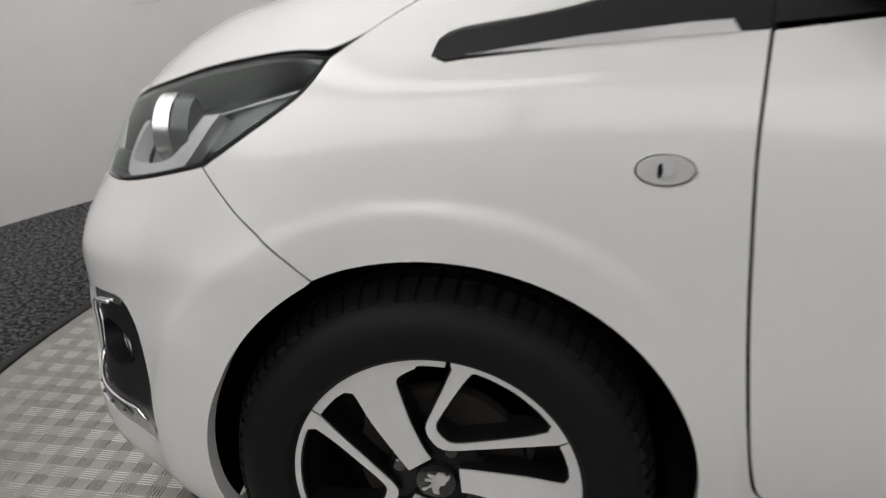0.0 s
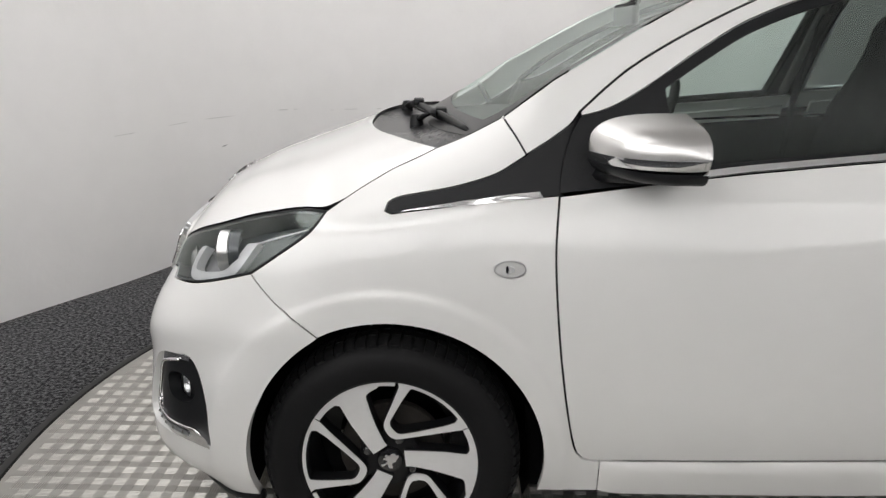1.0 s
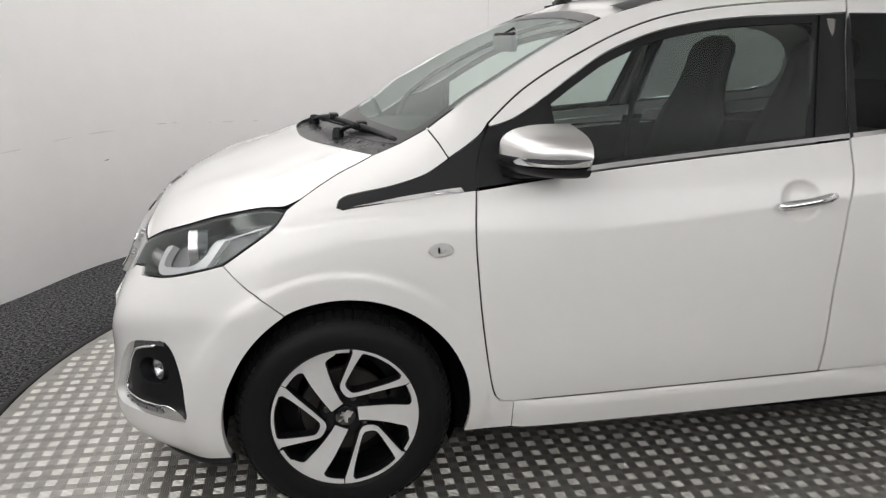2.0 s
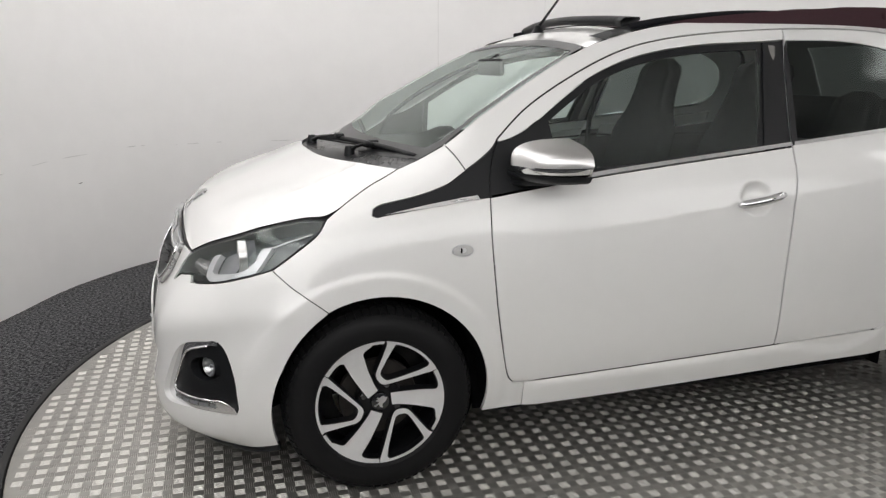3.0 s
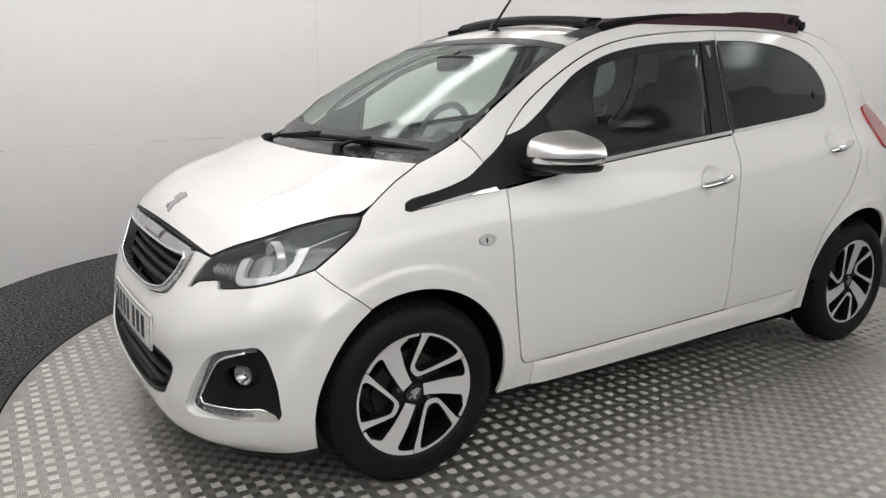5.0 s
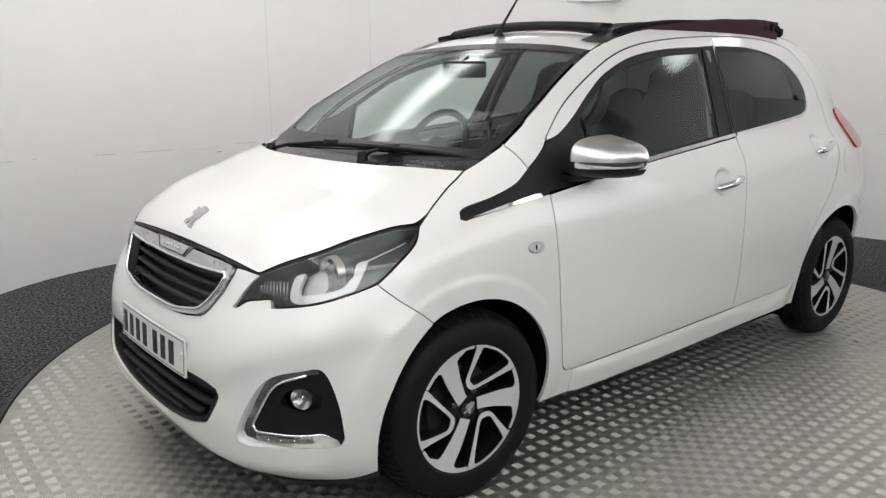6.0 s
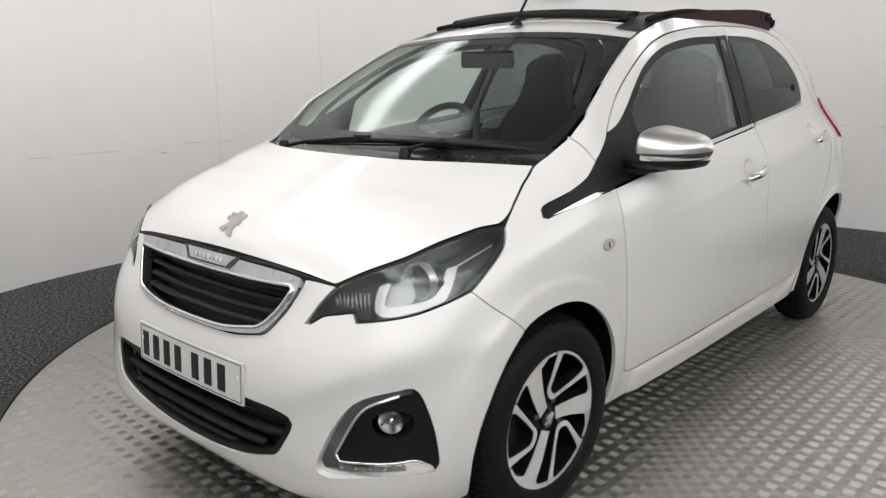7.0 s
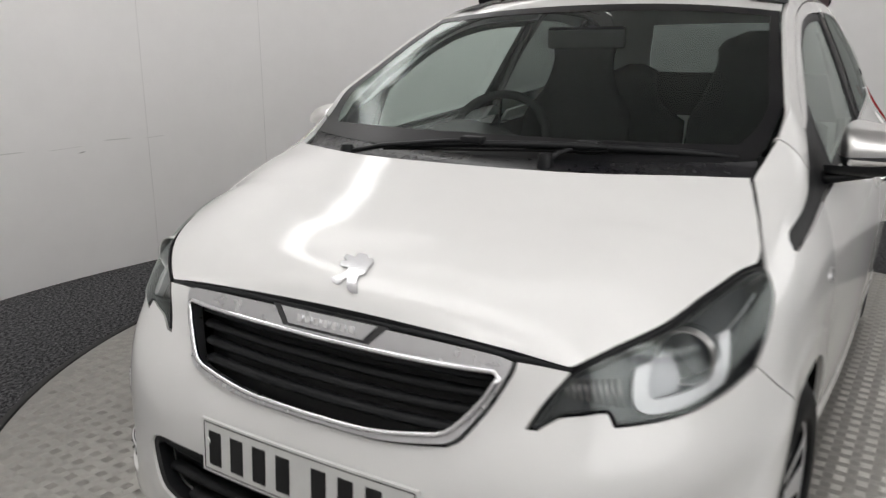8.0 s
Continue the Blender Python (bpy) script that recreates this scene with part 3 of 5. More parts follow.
FRAME_LOW = [(0.404, 1.040), (0.470, 1.060), (0.557, 1.110), (0.656, 1.176), (0.769, 1.240), (0.937, 1.297), (1.161, 1.331), (1.436, 1.346), (1.522, 1.352)]
BELT = [(0.357, 0.884), (0.746, 0.935), (1.461, 0.998)]
TRIM_TOP = [(-0.002, 0.843), (-0.018, 0.848), (-0.017, 0.864), (0.004, 0.876), (0.12, 0.899), (0.21, 0.925), (0.252, 0.947), (0.28, 0.963)]
TRIM_LOW = [(-0.002, 0.843), (0.03, 0.849), (0.195, 0.870), (0.357, 0.884)]
SCREEN_EDGE = [(0.038, 0.964), (0.122, 0.994), (0.21, 1.032), (0.325, 1.100), (0.433, 1.161), (0.537, 1.221), (0.643, 1.277), (0.750, 1.326)]
PILLAR_GAP = [(0.215, 1.034), (0.251, 1.000), (0.28, 0.963)]
DOOR_REAR = [(1.537, 1.391), (1.80, 1.393), (2.022, 1.379), (2.19, 1.340), (2.262, 1.252), (2.30, 1.108), (2.278, 0.945), (2.199, 0.787), (2.07, 0.655), (1.972, 0.545), (1.925, 0.43), (1.89, 0.362), (1.829, 0.330)]
RAIL_TOP = [(0.750, 1.326), (0.816, 1.347), (0.944, 1.379), (1.094, 1.404), (1.404, 1.431), (1.723, 1.430), (2.06, 1.418), (2.25, 1.396)]
REAR_EDGE = [(2.25, 1.396), (2.38, 1.340), (2.468, 1.228), (2.545, 1.085), (2.615, 0.95), (2.67, 0.80), (2.68, 0.50), (2.66, 0.24)]
F_ARCH, R_ARCH = (0.006, 0.279, 0.340), (2.275, 0.292, 0.352)
front_up = arch(*F_ARCH, -14, 118)
split = min(range(len(front_up)), key=lambda k: math.hypot(front_up[k][0] + 0.110, front_up[k][1] - 0.584))
front_up = front_up[:split] + [(-0.110, 0.584)]
front_down = [(-0.110, 0.584)] + [p for p in arch(*F_ARCH, 112, 199) if p[1] < 0.578]
rear_over = arch(*R_ARCH, -12, 190)

flip_y = lambda pts: [(x, -y, z) for x, y, z in pts]
mirror_u = lambda pts: [(2 * U_NOSE - u, z) for u, z in pts]


def door_skin(u, z):
    """The skin with the finger scoops behind the handles."""
    x, y, zz = skin(u, z)
    for cx, cz in ((1.272, 0.842), (2.095, 0.925)):
        r = math.hypot((u - cx) / 0.062, (z - cz) / 0.052)
        if r < 1:
            y += 0.020 * (1 - r ** 4)
    low = hermite((0.471, 0.921, 1.400, 1.829), (0.288, 0.306, 0.319, 0.330), u) if u < 1.83 else 0
    f = min(max((low + 0.045 - z) / 0.045, 0), 1)
    return (x, y + 0.003 * f * f, zz)


def sill_skin(u, z):
    """The sill stands a little proud below the doors."""
    x, y, zz = skin(u, z)
    top = hermite((0.471, 0.921, 1.400, 1.829, 1.93), (0.288, 0.306, 0.319, 0.330, 0.42), u)
    f = min(max((top - z) / 0.022, 0), 1) * min(max((u - 0.475) / 0.06, 0), 1) * min(max((1.90 - u) / 0.08, 0), 1)
    return (x, y - 0.011 * f * (2 - f), zz)


def arch_points(cx):
    """Close-set points on either side of the arch's pressed line."""
    return [(u_at(cx + r * math.cos(radians(a)), 0.283 + r * math.sin(radians(a))), 0.283 + r * math.sin(radians(a))) for r in (0.383, 0.390, 0.396, 0.402, 0.408, 0.414, 0.421) for a in range(4, 178, 2)]


CREASE_POINTS = [(0.42 + 0.016 * k, 0.791 + 0.097 * (0.42 + 0.016 * k - 0.836) + d) for k in range(116) for d in (-0.018, -0.007, 0, 0.007, 0.018)]
F_POINTS, R_POINTS = arch_points(0.0), arch_points(2.34)


def scoop_points(cx, cz):
    return [(cx + 0.0075 * i, cz + 0.0075 * j) for i in range(-9, 10) for j in range(-8, 9)]


for side in (False, True):
    panel("fender", ring(curve(HOOD_GAP), curve(SCREEN_EDGE[:3]), curve(PILLAR_GAP), curve(TRIM_TOP)[::-1], curve(TRIM_LOW), curve(DOOR_FRONT), [(0.474, 0.2)],
                         [(0.36, 0.198)], front_up, curve(BUMPER_GAP)[::-1], curve(LAMP_BACK)[::-1]), skin, PAINT, car, step=0.02, gap=GAP * 0.55, mirror=side, extra=F_POINTS)
    trim = panel("fender_trim", ring(curve(TRIM_TOP), curve([(0.28, 0.963), (0.349, 1.0), (0.385, 1.027), (0.402, 1.05)]), curve([(0.402, 1.05), (0.379, 1.0), (0.362, 0.94), (0.357, 0.884)]), curve(TRIM_LOW)[::-1]),
                 offset(skin, -0.001), BLACK, car, "matt black plastic wedge trim", step=0.02, gap=0.001, mirror=side)
    panel("chrome_strip", ring([(0.016, 0.848), (0.145, 0.862), (0.322, 0.879)], [(0.322, 0.879), (0.312, 0.891), (0.264, 0.887), (0.145, 0.8715)]), offset(skin, 0.004), CHROME, trim, "polished chrome strip", step=0.02, lip=0.006, mirror=side)
    door = panel("front_door", ring(curve(BELT), curve(DOOR_MID[3:]), curve(DOOR_LOW)[::-1], curve(DOOR_FRONT)[::-1]), door_skin, PAINT, car, step=0.025, gap=GAP, mirror=side, extra=scoop_points(1.272, 0.842) + [p for p in CREASE_POINTS if math.hypot(p[0] - 1.272, p[1] - 0.842) > 0.075])
    panel("door_frame", ring(curve(FRAME_TOP), curve(DOOR_MID[:2])[:3], curve(FRAME_LOW)[::-1]), skin, PAINT, door, step=0.02, gap=GAP * 0.7, mirror=side)
    panel("sail_trim", ring(curve([(0.358, 0.890), (0.364, 0.94), (0.381, 1.0), (0.404, 1.04)]), curve(FRAME_LOW[:3]), [(0.557, 1.110), (0.575, 0.918)]), offset(skin, -0.004), BLACK, door, "black plastic mirror base trim", step=0.02, mirror=side)
    panel("side_window", ring([(0.577, 0.916)], curve(FRAME_LOW[2:8]), [(1.436, 1.346), (1.345, 0.990)], curve([(1.345, 0.990), (0.746, 0.937), (0.577, 0.916)])), offset(skin, -0.008), PANE, door, "lightly tinted front side window", step=0.04, lip=0, mirror=side)
    panel("window_seal", ring([(0.577, 0.916)], curve(FRAME_LOW[2:8]), [(1.436, 1.346), (1.345, 0.990)], curve([(1.345, 0.990), (0.746, 0.937), (0.577, 0.916)])), offset(skin, -0.006), BLACK, door, "black rubber window seal", step=0.04, lip=0.008, mirror=side,
          holes=[inset(ring([(0.577, 0.916)], curve(FRAME_LOW[2:8]), [(1.436, 1.346), (1.345, 0.990)], curve([(1.345, 0.990), (0.746, 0.937), (0.577, 0.916)])), 0.022)])
    panel("b_pillar_trim", ring([(1.345, 0.990), (1.436, 1.346), (1.520, 1.350)], curve(DOOR_MID[1:4]), [(1.459, 0.999)]), offset(skin, -0.003), BLACK, door, "black pillar trim", step=0.03, gap=0.001, mirror=side)
    panel("belt_moulding", ring(curve([(0.60, 0.917), (0.746, 0.936), (1.459, 1.0)]), curve([(1.459, 1.012), (0.746, 0.948), (0.60, 0.929)])), offset(skin, 0.004), CHROME, door, "thin chrome belt moulding", step=0.02, lip=0.008, mirror=side)
    rear_win = ring(curve([(1.482, 1.006), (1.505, 1.18), (1.534, 1.352)]), curve([(1.534, 1.352), (1.778, 1.350), (1.98, 1.322), (2.10, 1.272), (2.155, 1.20), (2.155, 1.13), (2.11, 1.078), (2.035, 1.056)]), curve([(2.035, 1.056), (1.482, 1.006)]))
    rdoor = panel("rear_door", ring(curve(DOOR_MID)[::-1], curve(DOOR_REAR), curve([(1.829, 0.330), (1.400, 0.319)])), door_skin, PAINT, car, holes=[rear_win], step=0.025, gap=GAP, mirror=side, extra=scoop_points(2.095, 0.925) + [p for p in CREASE_POINTS if math.hypot(p[0] - 2.095, p[1] - 0.925) > 0.075])
    panel("pillar_trim", ring(curve(DOOR_MID[1:4])[::-1], [(1.518, 1.330), (1.532, 1.350)], curve([(1.532, 1.350), (1.507, 1.18), (1.486, 1.008)])), offset(skin, 0.002), BLACK, rdoor, "black pillar trim", step=0.03, lip=0.004, gap=0.001, mirror=side)
    panel("rear_side_window", rear_win, offset(skin, -0.004), PRIVACY, rdoor, "dark privacy glass", step=0.04, lip=0, mirror=side)
    panel("window_clip", [(2.064 + 0.010 * math.cos(k * math.pi / 8), 1.137 + 0.013 * math.sin(k * math.pi / 8)) for k in range(16)], offset(skin, 0.003), BLACK, rdoor, "black plastic window clip", step=0.01, lip=0.004, mirror=side)
    panel("belt_moulding", ring(curve([(1.470, 1.001), (2.035, 1.052), (2.10, 1.070)]), curve([(2.096, 1.080), (2.033, 1.063), (1.470, 1.0125)])), offset(skin, 0.004), CHROME, rdoor, "thin chrome belt moulding", step=0.02, lip=0.008, mirror=side)
    panel("body_side", ring(curve(SCREEN_EDGE[2:]), curve(RAIL_TOP), curve(REAR_EDGE), [(2.62, 0.22)], rear_over, curve(DOOR_REAR[-4:])[::-1][1:], curve(DOOR_REAR[:-3])[::-1], curve(FRAME_TOP)[::-1], curve([(0.402, 1.05), (0.385, 1.027), (0.349, 1.0), (0.28, 0.963)]), curve(PILLAR_GAP)[::-1]),
          skin, PAINT, car, step=0.03, gap=GAP, mirror=side, extra=R_POINTS)
    panel("sill", ring(curve(DOOR_LOW), curve([(1.400, 0.319), (1.829, 0.330), (1.89, 0.362), (1.922, 0.42)]), [p for p in rear_over[::-1] if p[0] < 2.0 and p[1] < 0.40], curve([(1.945, 0.232), (1.533, 0.228), (0.95, 0.213), (0.474, 0.2)])), sill_skin, PAINT, car, step=0.015, gap=0.0006, mirror=side)
    panel("tail_light", curve([(2.440, 1.062), (2.515, 1.074), (2.58, 1.0), (2.625, 0.915), (2.55, 0.890), (2.478, 0.905), (2.452, 0.99)], closed=True), offset(skin, 0.010), RED, car, "red tail light lens", step=0.02, lip=0.03, mirror=side)
    panel("repeater_seal", [(0.2525 + 0.0345 * math.cos(k * math.pi / 14), 0.7385 + 0.0180 * math.sin(k * math.pi / 14)) for k in range(28)], offset(skin, 0.0025), SATIN, car, "dull silver repeater rim", step=0.008, lip=0.003, mirror=side)
    panel("side_repeater", [(0.2525 + 0.0315 * math.cos(k * math.pi / 14), 0.7385 + 0.0155 * math.sin(k * math.pi / 14)) for k in range(28)], offset(skin, 0.004), REPEATER, car, "oval clear side indicator", step=0.008, lip=0.006, mirror=side)

# bumper across the nose
LOW_GRILLE = [(-0.69, 0.425), (-0.60, 0.421), (-0.575, 0.397), (-0.598, 0.335), (-0.615, 0.308), (-0.64, 0.295), (-0.70, 0.272), (-0.80, 0.253), (U_NOSE, 0.247)]
FOG = [(-0.519, 0.288), (-0.526, 0.306), (-0.503, 0.382), (-0.466, 0.455), (-0.43, 0.485), (-0.375, 0.499), (-0.35, 0.500), (-0.334, 0.473), (-0.313, 0.389), (-0.304, 0.305), (-0.312, 0.285), (-0.34, 0.277), (-0.433, 0.285), (-0.50, 0.281)]
GRILLE_LOW = [(-0.581, 0.727), (-0.584, 0.714), (-0.605, 0.670), (-0.626, 0.634), (-0.658, 0.592), (-0.69, 0.580), (-0.78, 0.564), (U_NOSE, 0.561)]
GRILLE_TOP = [(-0.581, 0.727), (-0.60, 0.732), (-0.66, 0.736), (-0.76, 0.738), (U_NOSE, 0.738)]
low_grille = curve([(U_NOSE, 0.424)] + LOW_GRILLE)
low_grille = ring(low_grille, mirror_u(low_grille)[::-1])
fog_l = curve(FOG, closed=True)
half = ring(front_down[::-1], curve(BUMPER_GAP)[::-1], curve(LAMP_LOW), curve(LAMP_NOTCH), curve(LAMP_TOP[:3]), curve([(-0.508, 0.722), (-0.55, 0.726), (-0.581, 0.727)]), curve(GRILLE_LOW))
low_line = curve([(front_down[-1][0], front_down[-1][1]), (-0.36, 0.158), (-0.55, 0.158), (U_NOSE, 0.165)])
half = ring(low_line[::-1], half)
bumper = panel("front_bumper", ring(half, mirror_u(half)[::-1]), skin, PAINT, car, holes=[low_grille, fog_l, mirror_u(fog_l)], step=0.022, gap=GAP * 0.3, hole_lip=0.05, lip=0.02, extra=F_POINTS + mirror_u(F_POINTS))

for side in (1, -1):
    lip = [offset(skin, -0.006)(u, z - 0.010) for u, z in low_line]
    sweep("air_dam", [(x, side * y, z) for x, y, z in lip], 0.014, BLACK, bumper, "black lower lip", sides=8)

# bonnet: cross lines from edge to edge over a crowned middle
edge_pts = [skin(u, z) for u, z in ring(curve([(-0.581, 0.741), (-0.55, 0.736), (-0.508, 0.728)]), curve([(p[0], p[1] + 0.004) for p in LAMP_TOP[2:-1]] + [(-0.150, 0.8465), (-0.128, 0.857)] + HOOD_GAP[1:]))]
HOOD_C = ((-0.525, 0.755), (-0.512, 0.778), (-0.486, 0.803), (-0.40, 0.852), (-0.30, 0.891), (-0.20, 0.926), (-0.08, 0.970))
n_e = len(edge_pts)
grid = []
for k, (ex, ey, ez) in enumerate(edge_pts):
    s = k / (n_e - 1)
    cx = hermite((0, 0.12, 0.5, 0.75, 1), (-0.525, -0.50, -0.34, -0.20, -0.08), s)
    cz = hermite([p[0] for p in HOOD_C], [p[1] for p in HOOD_C], cx)
    ey += GAP * 1.9
    ex0 = ex
    row = []
    for j in range(41):
        v = -1 + 2 * j / 40
        w = abs(v)
        x = ex0 + (cx - ex0) * (1 - w ** hermite((0, 0.7, 1), (1.7, 1.7, 2.7), s))
        z = ez + (cz - ez) * (1 - w ** hermite((0, 0.12, 0.35, 1), (1.7, 1.8, 3.3, 3.3), s))
        z += 0.012 * math.exp(-((w - 0.78) / 0.20) ** 2) * hermite((0, 0.15, 0.45, 0.85, 1), (0, 0, 1, 0.8, 0.25), s) * (1 - w ** 14)
        row.append((x, ey * -v, z))
    grid.append(row)
hood = patch("bonnet", grid, PAINT, car, flip=True)
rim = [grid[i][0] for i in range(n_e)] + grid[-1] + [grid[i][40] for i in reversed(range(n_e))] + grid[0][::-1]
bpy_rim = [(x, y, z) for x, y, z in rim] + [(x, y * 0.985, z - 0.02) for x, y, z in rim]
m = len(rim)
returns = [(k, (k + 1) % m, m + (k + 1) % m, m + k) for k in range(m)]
# the bonnet's turned-in edge, coloured black to stand in for its shade
part("bonnet_seal", bpy_rim, returns, BLACK, hood, "black bonnet edge return, standing in for shade")

# windscreen between the pillars
left_edge = [skin(u, z) for u, z in curve(SCREEN_EDGE[1:])]
n_e = len(left_edge)
grid = []
for k, (ex, ey, ez) in enumerate(left_edge):
    s = k / (n_e - 1)
    cx, cz = 0.07 + (0.775 - 0.07) * s, 0.972 + (1.357 - 0.972) * s + 0.018 * math.sin(math.pi * s)
    ey += 0.012
    row = []
    for j in range(33):
        v = -1 + 2 * j / 32
        w = abs(v) ** 2.3
        row.append((cx + (ex - cx) * w, ey * -v, cz + (ez - 0.003 - cz) * w))
    grid.append(row)
screen = patch("windscreen", grid, SCREEN, car, "clear windscreen with a black printed border", flip=True)
screen_grid = grid


def screen_at(s, v, lift=0.0):
    """A place on the windscreen: s up it, v from -1 to 1 across."""
    a = s * (len(screen_grid) - 1)
    i = min(int(a), len(screen_grid) - 2)
    b = (v + 1) * 16
    j = min(int(b), 31)
    f, g = a - i, b - j
    G = screen_grid
    p = Vector(G[i][j]) * (1 - f) * (1 - g) + Vector(G[i + 1][j]) * f * (1 - g) + Vector(G[i][j + 1]) * (1 - f) * g + Vector(G[i + 1][j + 1]) * f * g
    return tuple(p + Vector((-0.47, 0, 0.88)) * lift)


def border(s0, s1, v0, v1, name, n=24, lift=0.0015):
    return patch(name, [[screen_at(s0 + (s1 - s0) * i / n, v0 + (v1 - v0) * j / n, lift) for j in range(n + 1)] for i in range(n + 1)], FRIT, screen, flip=True)


border(0, 0.10, -0.995, 0.995, "border")
border(0.935, 1.0, -0.995, 0.995, "border")
for side in (-1, 1):
    rows = []
    for i in range(25):
        w = 0.046 + 0.080 * math.exp(-(i / 24 / 0.13) ** 2)
        rows.append([screen_at(i / 24, side * (0.995 - w * j / 4), 0.0015) for j in range(5)])
    patch("border", rows, FRIT, screen, flip=side < 0)

# roof header and side rails
header = []
top_edge = screen_grid[-1]
for i in range(9):
    s = i / 8
    row = []
    for j in range(33):
        x0, y0, z0 = top_edge[j]
        v = y0 / 0.53
        x1, z1 = 0.97, 1.412 - 0.045 * v * v
        row.append((x0 + 0.008 + (x1 - x0 - 0.008) * s, y0 * (1 - 0.06 * s), z0 + (z1 - z0) * s + 0.012 * math.sin(math.pi * s)))
    header.append(row)
patch("roof_header", header, PAINT, car, flip=True)
for side in (1, -1):
    rail = [skin(u, z) for u, z in curve(RAIL_TOP[1:])]
    grid = [[(x, side * (y + 0.10 * j / 6), z + 0.014 * math.sin(math.pi * 0.5 * j / 6)) for j in range(7)] for x, y, z in rail]
    patch("roof_side", grid, BLACK, car, "black canvas-roof side rail", flip=side < 0)

# the outline of the plain emblem on bonnet and hub caps
MARK = [(-0.040, 0.012), (-0.030, 0.006), (-0.011, 0.020), (-0.005, 0.002), (0.012, 0.0), (0.009, 0.011), (0.013, 0.026), (0.024, 0.030), (0.029, 0.041), (0.038, 0.055), (0.036, 0.061), (0.028, 0.057), (0.022, 0.066), (0.005, 0.066), (0.0, 0.056), (-0.019, 0.060), (-0.022, 0.054), (-0.009, 0.048), (-0.028, 0.044), (-0.027, 0.038), (-0.009, 0.036), (-0.019, 0.022)]

# wheels
def tyre_profile(w=0.0825):
    return [(0.196, -w + 0.012), (0.203, -w + 0.004), (0.225, -w), (0.246, -w + 0.002), (0.262, -w + 0.009), (0.274, -w + 0.022), (0.2835, -w + 0.042), (0.2885, 0.0),
            (0.2835, w - 0.042), (0.274, w - 0.022), (0.262, w - 0.009), (0.246, w - 0.002), (0.225, w), (0.203, w - 0.004), (0.196, w - 0.012)]


def polar(r, a):
    return (r * math.cos(radians(a)), r * math.sin(radians(a)))


def arc(r, a0, a1, n=12):
    return [polar(r, a0 + (a1 - a0) * k / n) for k in range(n + 1)]


RIM_R = 0.199


def face_lift(dy=0.0):
    """The wheel's face: dished slightly towards the hub."""
    def lift(u, v):
        r = math.hypot(u, v)
        return (u * RIM_R, -0.068 + dy + 0.014 * (1 - min(r, 1)) ** 1.5, v * RIM_R)
    return lift


def turned(pts, a):
    c, s = math.cos(radians(a)), math.sin(radians(a))
    return [(x * c - y * s, x * s + y * c) for x, y in pts]


